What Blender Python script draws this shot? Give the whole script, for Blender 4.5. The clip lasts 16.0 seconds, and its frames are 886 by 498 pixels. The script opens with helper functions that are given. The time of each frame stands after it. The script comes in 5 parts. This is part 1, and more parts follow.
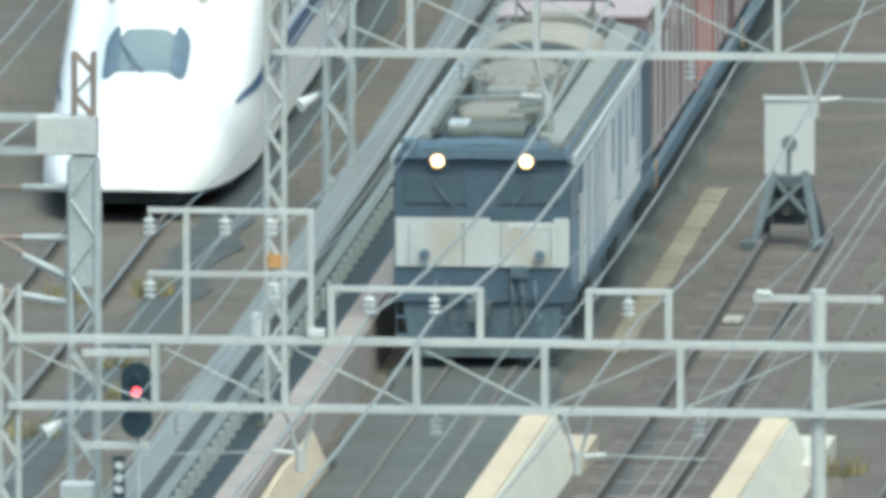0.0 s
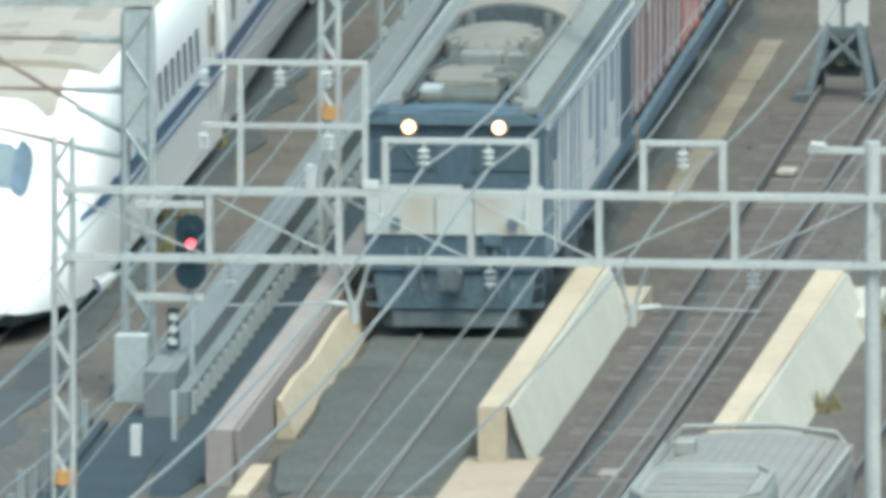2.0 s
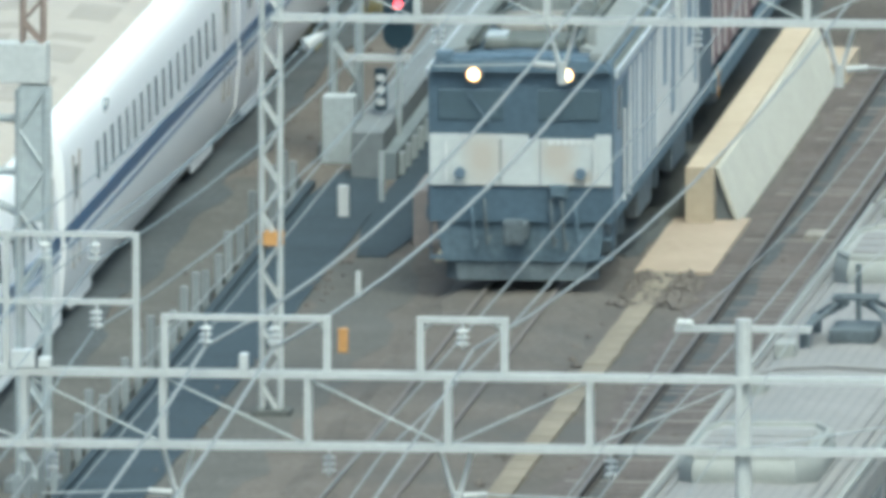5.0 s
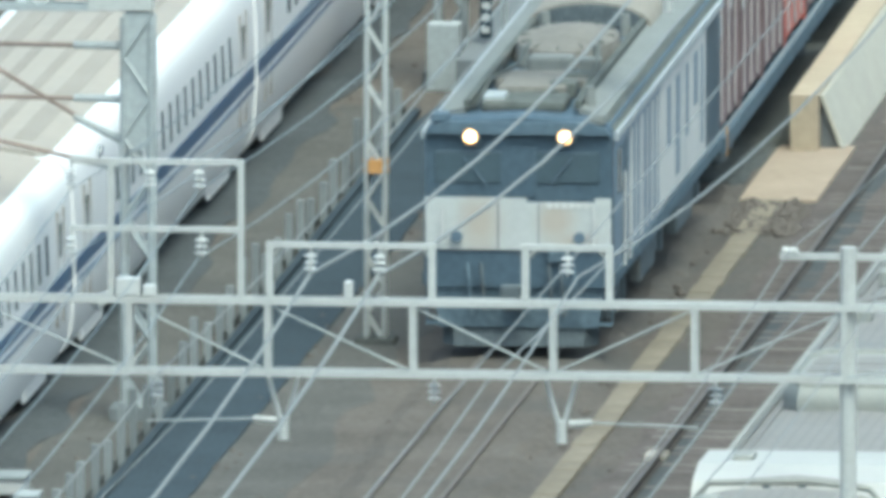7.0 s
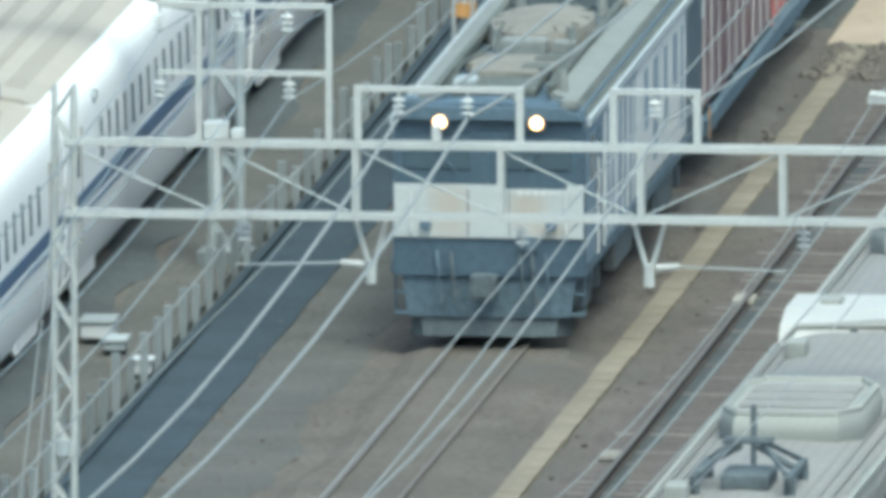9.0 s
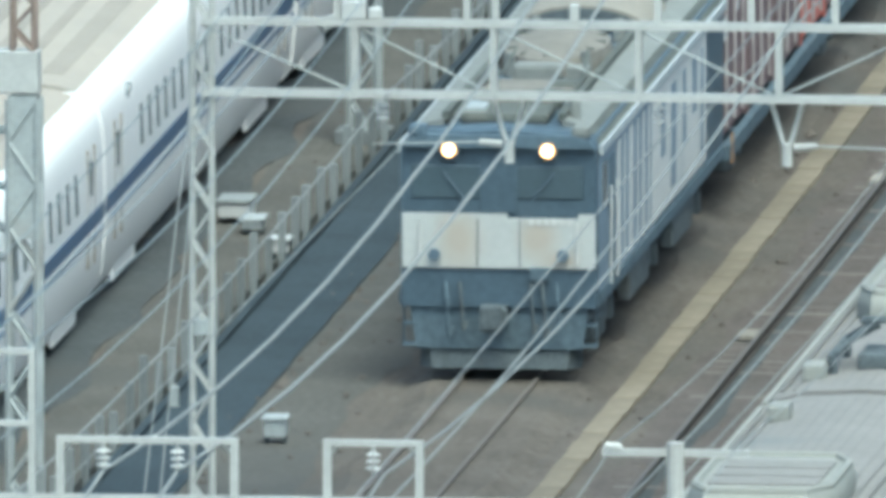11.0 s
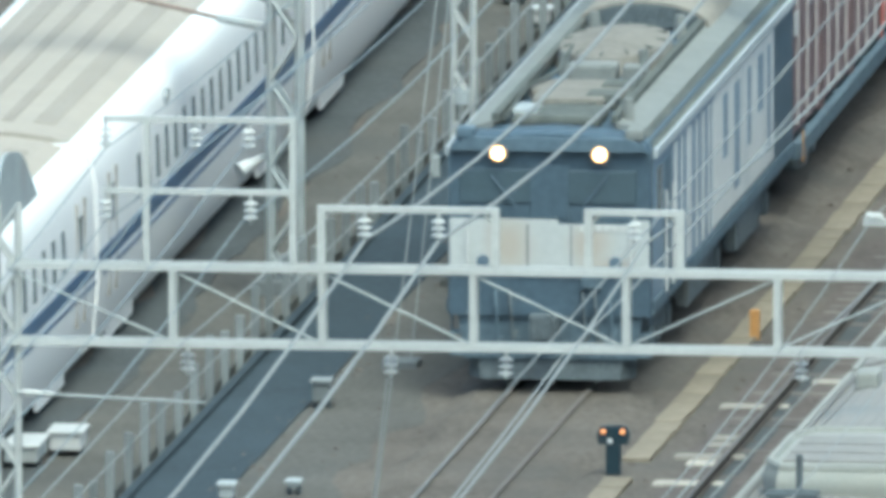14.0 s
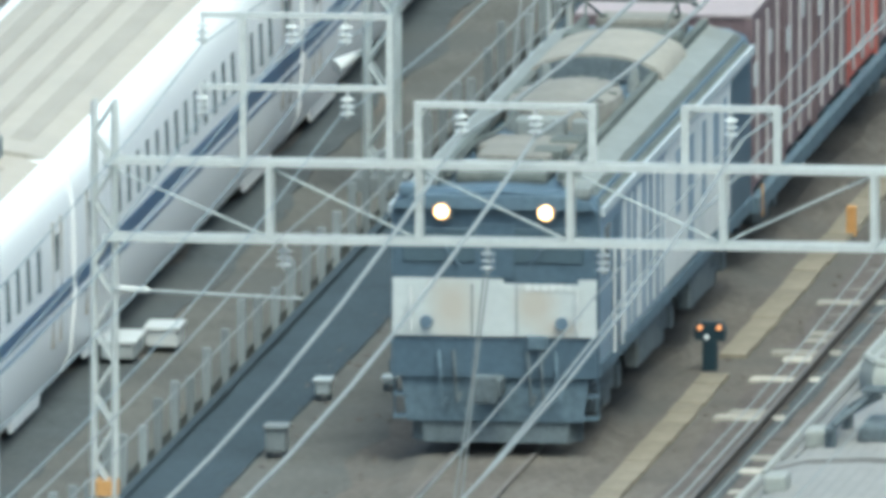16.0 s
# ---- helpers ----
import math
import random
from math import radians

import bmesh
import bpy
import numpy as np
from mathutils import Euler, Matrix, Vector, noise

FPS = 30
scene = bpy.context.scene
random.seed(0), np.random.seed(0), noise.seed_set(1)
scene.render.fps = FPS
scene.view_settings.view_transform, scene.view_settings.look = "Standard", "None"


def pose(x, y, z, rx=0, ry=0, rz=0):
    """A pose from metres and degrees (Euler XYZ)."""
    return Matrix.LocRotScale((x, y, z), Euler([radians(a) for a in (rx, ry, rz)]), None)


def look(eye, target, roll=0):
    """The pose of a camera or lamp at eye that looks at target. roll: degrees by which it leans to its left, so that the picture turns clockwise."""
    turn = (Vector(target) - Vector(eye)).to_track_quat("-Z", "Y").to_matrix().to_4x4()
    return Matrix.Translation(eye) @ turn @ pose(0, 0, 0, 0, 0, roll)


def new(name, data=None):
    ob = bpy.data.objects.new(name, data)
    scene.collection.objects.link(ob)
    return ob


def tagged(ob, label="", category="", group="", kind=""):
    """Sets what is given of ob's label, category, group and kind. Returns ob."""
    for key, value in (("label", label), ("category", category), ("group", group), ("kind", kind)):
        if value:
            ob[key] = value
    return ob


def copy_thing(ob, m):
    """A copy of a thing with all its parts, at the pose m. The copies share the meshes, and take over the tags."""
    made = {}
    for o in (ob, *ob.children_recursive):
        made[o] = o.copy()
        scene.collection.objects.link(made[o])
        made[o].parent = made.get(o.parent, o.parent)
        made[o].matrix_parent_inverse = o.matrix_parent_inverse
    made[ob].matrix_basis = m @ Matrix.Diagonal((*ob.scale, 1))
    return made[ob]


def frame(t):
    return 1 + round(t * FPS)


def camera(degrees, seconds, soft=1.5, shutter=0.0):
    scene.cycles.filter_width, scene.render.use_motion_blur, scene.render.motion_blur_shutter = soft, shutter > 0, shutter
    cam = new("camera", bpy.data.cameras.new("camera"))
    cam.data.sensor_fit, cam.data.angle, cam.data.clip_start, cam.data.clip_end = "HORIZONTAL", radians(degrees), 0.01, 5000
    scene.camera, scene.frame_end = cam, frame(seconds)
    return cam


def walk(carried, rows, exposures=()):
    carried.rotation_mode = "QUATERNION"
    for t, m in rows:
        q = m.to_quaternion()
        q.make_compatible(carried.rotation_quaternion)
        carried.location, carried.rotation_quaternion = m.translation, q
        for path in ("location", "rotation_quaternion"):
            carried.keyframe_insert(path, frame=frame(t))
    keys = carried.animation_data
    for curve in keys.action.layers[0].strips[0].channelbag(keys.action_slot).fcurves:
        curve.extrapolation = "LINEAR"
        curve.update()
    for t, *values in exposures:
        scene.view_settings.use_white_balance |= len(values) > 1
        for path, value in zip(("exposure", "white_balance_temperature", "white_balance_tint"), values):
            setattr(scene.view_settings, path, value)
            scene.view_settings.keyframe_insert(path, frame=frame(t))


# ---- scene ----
EYE = (82.0, 0.0, 101.0)
# seconds, heading to the left of the tracks, tilt below the level, in degrees
AIM = [
    (0.0, 5.3974, 6.4484), (0.5, 5.3992, 6.4735), (1.0, 5.4043, 6.5644), (1.5, 5.4289, 6.5796),
    (2.0, 5.4533, 6.6003), (2.5, 5.4837, 6.6388), (3.0, 5.5176, 6.6793), (3.5, 5.5612, 6.6964),
    (4.0, 5.5979, 6.7534), (4.5, 5.6563, 6.7716), (5.0, 5.6674, 6.8454), (5.2, 5.6757, 6.8317),
    (7.3, 5.7843, 6.9709), (7.5, 5.7885, 7.0123), (8.0, 5.8183, 6.986), (8.5, 5.8536, 6.9999),
    (8.7, 5.8566, 7.0304), (10.8, 5.9997, 7.1996), (11.0, 6.0086, 7.2026), (11.5, 6.0569, 7.2352),
    (12.0, 6.0741, 7.2983), (12.5, 6.0979, 7.3096), (13.0, 6.1229, 7.3203), (13.5, 6.1708, 7.375),
    (14.0, 6.2782, 7.4384), (14.5, 6.2801, 7.4698), (15.0, 6.2896, 7.4684), (15.5, 6.3356, 7.4974),
    (16.0, 6.3782, 7.5448)]
cam = camera(0.9075, 16.0, soft=5.0)
walk(cam, [(t, pose(*EYE, 90 - tilt, 0, pan)) for t, pan, tilt in AIM], [(0.0, 1.32, 5800, -11.0), (7.0, 1.32, 5680, -11.0), (16.0, 1.36, 5650, -11.0)])

# ---- world and sun ----
SUN_TO = Vector((0.20, -0.40, 0.89)).normalized()
world = bpy.data.worlds.new("sky")
scene.world = world
world.use_nodes = True
wn, wl = world.node_tree.nodes, world.node_tree.links
sky = wn.new("ShaderNodeTexSky")
sky.sky_type, sky.sun_disc = "NISHITA", False
sky.sun_elevation = math.asin(SUN_TO.z)
sky.sun_rotation = math.atan2(SUN_TO.x, SUN_TO.y)
sky.dust_density, sky.air_density = 6.0, 1.0
wl.new(sky.outputs[0], wn["Background"].inputs[0])
wn["Background"].inputs[1].default_value = 0.15
sun = new("sun", bpy.data.lights.new("sun", "SUN"))
sun.data.energy, sun.data.angle, sun.data.color = 0.62, radians(22), (1.0, 0.95, 0.87)
sun.matrix_world = look((0, 700, 300), Vector((0, 700, 300)) - SUN_TO)

# ---- materials ----
MATS = {}


def mat(name, col, rough=0.7, metal=0.0, vary=0.15, scale=2.0, fine=25.0, bump=0.2, stain=None, spread=0.5, emit=None, power=0.0, islands=0.0, spec=0.12, spots=(), spot_col=(0.4, 0.35, 0.3)):
    """Two scales of noise on a base colour, an optional stain colour, and fine relief."""
    m = bpy.data.materials.new(name)
    m.use_nodes = True
    n, l = m.node_tree.nodes, m.node_tree.links
    b = n["Principled BSDF"]
    b.inputs["Roughness"].default_value, b.inputs["Metallic"].default_value = rough, metal
    b.inputs["Specular IOR Level"].default_value = spec
    co = n.new("ShaderNodeTexCoord").outputs["Object"]

    def noise_at(s, d):
        t = n.new("ShaderNodeTexNoise")
        t.inputs["Scale"].default_value, t.inputs["Detail"].default_value = s, d
        l.new(co, t.inputs["Vector"])
        return t.outputs["Fac"]

    big, small = noise_at(scale, 4), noise_at(fine, 3)
    mix = n.new("ShaderNodeMix")
    mix.data_type = "RGBA"
    mix.inputs[6].default_value = (*[c * (1 - vary) for c in col], 1)
    mix.inputs[7].default_value = (*[min(1, c * (1 + vary)) for c in col], 1)
    add = n.new("ShaderNodeMath")
    add.operation = "MULTIPLY_ADD"
    l.new(small, add.inputs[0])
    add.inputs[1].default_value = 0.6
    sc = n.new("ShaderNodeMath")
    sc.operation = "MULTIPLY"
    l.new(big, sc.inputs[0])
    sc.inputs[1].default_value = 0.45
    l.new(sc.outputs[0], add.inputs[2])
    ramp = n.new("ShaderNodeMapRange")
    ramp.inputs[1].default_value, ramp.inputs[2].default_value = 0.35, 0.7
    l.new(add.outputs[0], ramp.inputs[0])
    l.new(ramp.outputs[0], mix.inputs[0])
    out = mix.outputs[2]
    if islands:
        info = n.new("ShaderNodeObjectInfo")
        hsv = n.new("ShaderNodeHueSaturation")
        mr = n.new("ShaderNodeMapRange")
        mr.inputs[3].default_value, mr.inputs[4].default_value = 1 - islands, 1 + islands
        l.new(info.outputs["Random"], mr.inputs[0])
        l.new(mr.outputs[0], hsv.inputs["Value"])
        l.new(out, hsv.inputs["Color"])
        out = hsv.outputs[0]
    if stain:
        m2 = n.new("ShaderNodeMix")
        m2.data_type = "RGBA"
        r2 = n.new("ShaderNodeMapRange")
        r2.inputs[1].default_value, r2.inputs[2].default_value = 1 - spread, 1 - spread + 0.22
        l.new(noise_at(scale * 0.45, 5), r2.inputs[0])
        l.new(r2.outputs[0], m2.inputs[0])
        l.new(out, m2.inputs[6])
        m2.inputs[7].default_value = (*stain, 1)
        out = m2.outputs[2]
    for cx, cz, rx, rz in spots:
        # a soft-edged patch of dirt, centred at x, z on the thing's face
        mp = n.new("ShaderNodeMapping")
        mp.vector_type = "POINT"
        mp.inputs["Location"].default_value = (-cx / rx, 0, -cz / rz)
        mp.inputs["Scale"].default_value = (1 / rx, 0, 1 / rz)
        l.new(co, mp.inputs["Vector"])
        ln = n.new("ShaderNodeVectorMath")
        ln.operation = "LENGTH"
        l.new(mp.outputs[0], ln.inputs[0])
        wob = n.new("ShaderNodeMath")
        wob.operation = "MULTIPLY_ADD"
        l.new(big, wob.inputs[0])
        wob.inputs[1].default_value = 0.9
        l.new(ln.outputs["Value"], wob.inputs[2])
        fade = n.new("ShaderNodeMapRange")
        fade.inputs[1].default_value, fade.inputs[2].default_value = 1.65, 0.75
        l.new(wob.outputs[0], fade.inputs[0])
        m3 = n.new("ShaderNodeMix")
        m3.data_type = "RGBA"
        l.new(fade.outputs[0], m3.inputs[0])
        l.new(out, m3.inputs[6])
        m3.inputs[7].default_value = (*spot_col, 1)
        out = m3.outputs[2]
    l.new(out, b.inputs["Base Color"])
    if bump:
        bp = n.new("ShaderNodeBump")
        bp.inputs["Strength"].default_value, bp.inputs["Distance"].default_value = bump, 0.03
        l.new(small, bp.inputs["Height"])
        l.new(bp.outputs[0], b.inputs["Normal"])
    if emit:
        b.inputs["Emission Color"].default_value, b.inputs["Emission Strength"].default_value = (*emit, 1), power
    MATS[name] = m
    return m


mat("ballast", (0.092, 0.082, 0.071), 0.95, vary=0.36, scale=0.5, fine=8, bump=0.8, stain=(0.076, 0.073, 0.067), spread=0.50)
mat("ballast_grey", (0.074, 0.078, 0.073), 0.95, vary=0.32, scale=0.5, fine=10, bump=0.7, stain=(0.068, 0.072, 0.070), spread=0.5)
mat("ballast_rust", (0.088, 0.077, 0.070), 0.95, vary=0.36, scale=0.6, fine=9, bump=0.7, stain=(0.085, 0.078, 0.072), spread=0.5)
mat("ballast_verge", (0.079, 0.077, 0.070), 0.95, vary=0.3, scale=0.5, fine=9, bump=0.6, stain=(0.068, 0.069, 0.066), spread=0.5)
# dark tone of two strips; along the express track it paints the train's shade
mat("ballast_shoulder", (0.058, 0.064, 0.066), 0.95, vary=0.3, scale=0.5, fine=9, bump=0.6, stain=(0.066, 0.068, 0.066), spread=0.5)
mat("asphalt_dark", (0.035, 0.047, 0.056), 0.98, vary=0.25, scale=0.4, fine=14, bump=0.4)
mat("rail_steel", (0.068, 0.062, 0.057), 0.9, 0.0, vary=0.2, fine=8)
mat("rail_rusty", (0.088, 0.077, 0.067), 0.9, 0.0, vary=0.2, fine=8)
mat("rail_worn", (0.115, 0.104, 0.095), 0.7, 0.1, vary=0.1, fine=6, bump=0.05)
mat("rail_head", (0.105, 0.097, 0.09), 0.6, 0.2, vary=0.1, fine=6, bump=0.05)
mat("sleeper", (0.11, 0.10, 0.091), 0.9, vary=0.25, scale=3, islands=0.35)
mat("concrete_tan", (0.35, 0.295, 0.22), 0.9, vary=0.12, scale=0.5, fine=6, stain=(0.30, 0.25, 0.19), spread=0.45)
mat("concrete_red", (0.285, 0.232, 0.178), 0.9, vary=0.14, scale=0.7, fine=6, stain=(0.26, 0.21, 0.165), spread=0.45)
mat("concrete_grey", (0.365, 0.352, 0.302), 0.9, vary=0.10, scale=0.5, fine=6, stain=(0.325, 0.315, 0.275), spread=0.45)
mat("sleeper_pale", (0.25, 0.235, 0.205), 0.9, vary=0.25, scale=3, islands=0.3)
mat("concrete_pink", (0.215, 0.19, 0.175), 0.9, vary=0.12, scale=0.6, fine=6, stain=(0.20, 0.185, 0.175), spread=0.45)
mat("concrete_pale", (0.135, 0.147, 0.150), 0.9, vary=0.10, scale=0.6, fine=6)
mat("trough_lid", (0.165, 0.145, 0.112), 0.9, vary=0.14, scale=1.2, fine=8, islands=0.10)
mat("steel_paint", (0.375, 0.385, 0.37), 0.55, 0.1, vary=0.10, scale=1.5, fine=12, bump=0.08, stain=(0.31, 0.30, 0.275), spread=0.42, spec=0.25)
mat("steel_dull", (0.30, 0.325, 0.325), 0.6, 0.15, vary=0.12, scale=1.5, fine=12, bump=0.08, stain=(0.26, 0.235, 0.21), spread=0.42)
mat("steel_rust", (0.22, 0.175, 0.15), 0.8, 0.1, vary=0.2, scale=2.5)
mat("wire", (0.185, 0.197, 0.197), 0.7, 0.0, vary=0.08, bump=0)
mat("wire_dark", (0.20, 0.23, 0.24), 0.6, 0.2, vary=0.08, bump=0)
mat("porcelain", (0.39, 0.40, 0.39), 0.3, vary=0.05, bump=0, spec=0.5)
mat("white_gloss", (0.68, 0.68, 0.67), 0.3, vary=0.02, scale=0.4, fine=3, bump=0.0, spec=0.5)
mat("roof_cream", (0.285, 0.257, 0.217), 0.6, vary=0.05, scale=0.5, fine=4, bump=0.03, stain=(0.25, 0.23, 0.20), spread=0.48)
mat("roof_seam", (0.235, 0.215, 0.185), 0.7, vary=0.15, scale=0.8)
mat("stripe_blue", (0.048, 0.092, 0.165), 0.35, vary=0.06, bump=0, spec=0.5)
mat("glass_train", (0.115, 0.14, 0.152), 0.25, vary=0.1, bump=0, spec=0.5)
mat("glass_cab", (0.145, 0.175, 0.182), 0.12, vary=0.1, scale=1.5, bump=0, spec=0.5)
mat("under_dark", (0.085, 0.10, 0.108), 0.8, vary=0.3, scale=3, stain=(0.10, 0.095, 0.085), spread=0.40)
mat("loco_blue", (0.058, 0.085, 0.110), 0.5, vary=0.18, scale=1.5, fine=9, bump=0.06, stain=(0.080, 0.107, 0.128), spread=0.42, spec=0.25)
mat("loco_pale", (0.47, 0.475, 0.46), 0.55, vary=0.10, scale=1.2, fine=8, bump=0.05, stain=(0.32, 0.35, 0.36), spread=0.42, spec=0.25)
mat("loco_slate", (0.155, 0.20, 0.245), 0.6, vary=0.15, scale=1.2, fine=8, bump=0.05, stain=(0.22, 0.27, 0.31), spread=0.42, spec=0.25)
mat("loco_front", (0.375, 0.39, 0.378), 0.5, vary=0.07, scale=1.8, fine=9, bump=0.04, stain=(0.355, 0.35, 0.33), spread=0.46, spec=0.25, spots=((-0.56, 1.96, 0.34, 0.50), (0.56, 2.02, 0.32, 0.36), (0.86, 1.70, 0.30, 0.16)), spot_col=(0.345, 0.315, 0.27))
mat("gutter_grey", (0.30, 0.325, 0.335), 0.6, vary=0.12, scale=1.5, fine=9, bump=0.04)
mat("loco_visor", (0.088, 0.122, 0.152), 0.55, vary=0.15, scale=1.5, fine=9, bump=0.05, stain=(0.11, 0.14, 0.165), spread=0.45)
mat("arch_cream", (0.215, 0.20, 0.172), 0.8, vary=0.12, scale=1.2, fine=8, stain=(0.185, 0.175, 0.155), spread=0.45)
mat("loco_skirt", (0.085, 0.115, 0.138), 0.75, vary=0.25, scale=2.0, fine=10, stain=(0.105, 0.125, 0.135), spread=0.40)
mat("roof_olive", (0.092, 0.10, 0.092), 0.85, vary=0.25, scale=1.2, fine=8, stain=(0.14, 0.135, 0.12), spread=0.42)
mat("roof_beige", (0.165, 0.157, 0.138), 0.85, vary=0.18, scale=1.3, fine=8, stain=(0.15, 0.14, 0.125), spread=0.42)
mat("roof_pale", (0.168, 0.178, 0.17), 0.8, vary=0.12, scale=1.3, fine=8, stain=(0.135, 0.138, 0.125), spread=0.42)
mat("louvre", (0.10, 0.135, 0.17), 0.7, vary=0.15, scale=4)
mat("headlamp", (1, 0.9, 0.7), 0.3, vary=0, bump=0, emit=(1.0, 0.74, 0.40), power=5.0, spec=0.5)
# emissive amber for the orange fringe of glow round the headlamps
mat("headlamp_rim", (0.7, 0.45, 0.25), 0.3, vary=0, bump=0, emit=(1.0, 0.42, 0.10), power=0.9)
mat("loco_glass", (0.058, 0.083, 0.100), 0.2, vary=0.1, bump=0, spec=0.5)
mat("lamp_red", (0.5, 0.02, 0.03), 0.3, vary=0, bump=0, emit=(1.0, 0.06, 0.08), power=2.2, spec=0.5)
mat("lamp_orange", (0.6, 0.25, 0.1), 0.3, vary=0, bump=0, emit=(1.0, 0.36, 0.14), power=0.45)
mat("lamp_white", (0.4, 0.4, 0.4), 0.3, vary=0, bump=0, emit=(1.0, 1.0, 1.0), power=0.12)
mat("container_maroon", (0.125, 0.09, 0.094), 0.6, vary=0.18, scale=1.0, fine=8, bump=0.05, stain=(0.19, 0.135, 0.135), spread=0.42)
mat("container_red", (0.36, 0.105, 0.085), 0.5, vary=0.15, scale=1.0, fine=8, bump=0.05)
mat("container_top", (0.25, 0.21, 0.21), 0.7, vary=0.12, scale=0.8, fine=8, bump=0.05, stain=(0.27, 0.215, 0.215), spread=0.42)
mat("container_frame", (0.30, 0.27, 0.27), 0.6, vary=0.15)
mat("roof_silver", (0.185, 0.18, 0.17), 0.7, 0.0, vary=0.10, scale=0.7, fine=6, bump=0.06, stain=(0.135, 0.147, 0.15), spread=0.42)
mat("rib_silver", (0.165, 0.162, 0.155), 0.7, 0.0, vary=0.12, scale=0.7)
mat("cap_white", (0.31, 0.31, 0.29), 0.5, vary=0.06, scale=1.0, spec=0.25)
mat("ac_white", (0.22, 0.225, 0.208), 0.6, vary=0.10, scale=1.0, stain=(0.25, 0.245, 0.215), spread=0.42)
mat("ac_grille", (0.185, 0.18, 0.17), 0.7, vary=0.15, scale=3)
mat("sign_white", (0.40, 0.405, 0.395), 0.5, vary=0.05, bump=0.02)
mat("sign_black", (0.02, 0.035, 0.045), 0.5, vary=0.1, bump=0)
mat("orange_paint", (0.40, 0.22, 0.085), 0.6, vary=0.15, scale=4)
mat("fence_panel", (0.135, 0.155, 0.160), 0.8, vary=0.15, scale=1.0)
mat("fence_post", (0.165, 0.18, 0.182), 0.7, vary=0.15, scale=2.0, islands=0.25)
mat("shrub", (0.19, 0.165, 0.085), 0.9, vary=0.4, scale=4)
mat("shadow_box", (0.13, 0.15, 0.15), 0.8, vary=0.2, scale=2)
mat("stone", (0.105, 0.094, 0.083), 0.95, vary=0.2, scale=2.0, fine=12)


# ---- building helpers ----
def line(y):
    """The lie of the freight line: x of its centre at y."""
    d = y - 800.0
    return 0.825 - 0.000419 * d - 1.0764e-4 * d * d


def heading(y):
    """Turn about z, in degrees, of a thing that faces the viewer's end of the line at y."""
    return -math.degrees(math.atan(-0.000419 - 2.1528e-4 * (y - 800.0)))


def express(y):
    """The lie of the express line: x of its centre at y."""
    u = min(1.0, max(0.0, (y - 795.0) / 105.0))
    return line(y) - 8.17 + 0.74 * u * u * (3 - 2 * u)


def express_turn(y):
    return -math.degrees(math.atan((express(y + 2) - express(y - 2)) / 4))


def bm_new():
    return bmesh.new()


def box(bm, x0, x1, y0, y1, z0, z1, bevel=0.0):
    vs = [bm.verts.new((x, y, z)) for z in (z0, z1) for y in (y0, y1) for x in (x0, x1)]
    fs = [bm.faces.new([vs[i] for i in f]) for f in ((0, 2, 3, 1), (4, 5, 7, 6), (0, 1, 5, 4), (2, 6, 7, 3), (0, 4, 6, 2), (1, 3, 7, 5))]
    if bevel:
        es = list({e for f in fs for e in f.edges})
        bmesh.ops.bevel(bm, geom=es, offset=bevel, segments=2, affect="EDGES", profile=0.6)
    return vs


def tube(bm, p0, p1, r, n=6, r1=None):
    p0, p1 = Vector(p0), Vector(p1)
    d = (p1 - p0).normalized()
    u = d.orthogonal().normalized()
    v = d.cross(u)
    rings = []
    for p, rr in ((p0, r), (p1, r if r1 is None else r1)):
        rings.append([bm.verts.new(p + rr * (math.cos(a) * u + math.sin(a) * v)) for a in [2 * math.pi * (i + 0.5) / n for i in range(n)]])
    for i in range(n):
        j = (i + 1) % n
        bm.faces.new((rings[0][i], rings[0][j], rings[1][j], rings[1][i]))
    bm.faces.new(rings[0][::-1])
    bm.faces.new(rings[1])


def chain(bm, pts, r, n=5):
    """One tube bent along its points."""
    pts = [Vector(p) for p in pts]
    rings = []
    u = (pts[1] - pts[0]).orthogonal().normalized()
    for i, p in enumerate(pts):
        d = (pts[min(i + 1, len(pts) - 1)] - pts[max(i - 1, 0)]).normalized()
        u = (u - u.dot(d) * d).normalized()
        v = d.cross(u)
        rings.append([p + r * (math.cos(k) * u + math.sin(k) * v) for k in [2 * math.pi * (j + 0.5) / n for j in range(n)]])
    loft(bm, rings)


def loft(bm, rings, closed=True, caps=True):
    vr = [[bm.verts.new(p) for p in ring] for ring in rings]
    k = len(vr[0])
    for a, b in zip(vr, vr[1:]):
        for i in range(k if closed else k - 1):
            j = (i + 1) % k
            bm.faces.new((a[i], a[j], b[j], b[i]))
    if caps and closed:
        bm.faces.new(vr[0][::-1])
        bm.faces.new(vr[-1])


def prism(bm, profile, y0, y1):
    """A profile of (x, z) drawn out along y."""
    loft(bm, [[(x, y, z) for x, z in profile] for y in (y0, y1)])


def shape(bm, name, material, smooth=False):
    bmesh.ops.recalc_face_normals(bm, faces=bm.faces)
    me = bpy.data.meshes.new(name)
    bm.to_mesh(me)
    bm.free()
    me.materials.append(MATS[material])
    if smooth:
        for p in me.polygons:
            p.use_smooth = True
        me.set_sharp_from_angle(angle=radians(38))
    return me


def part(name, bm, material, parent, label="", smooth=False):
    ob = new(name, shape(bm, name, material, smooth))
    ob.parent = parent
    return tagged(ob, label)


def solid(name, bm, material, label, category, group="", kind="", smooth=False):
    return tagged(new(name, shape(bm, name, material, smooth)), label, category, group, kind)


def thing(name, label, category, group="", m=None, kind=""):
    ob = new(name)
    ob.empty_display_size = 0.3
    if m is not None:
        ob.matrix_world = m
    return tagged(ob, label, category, group, kind)


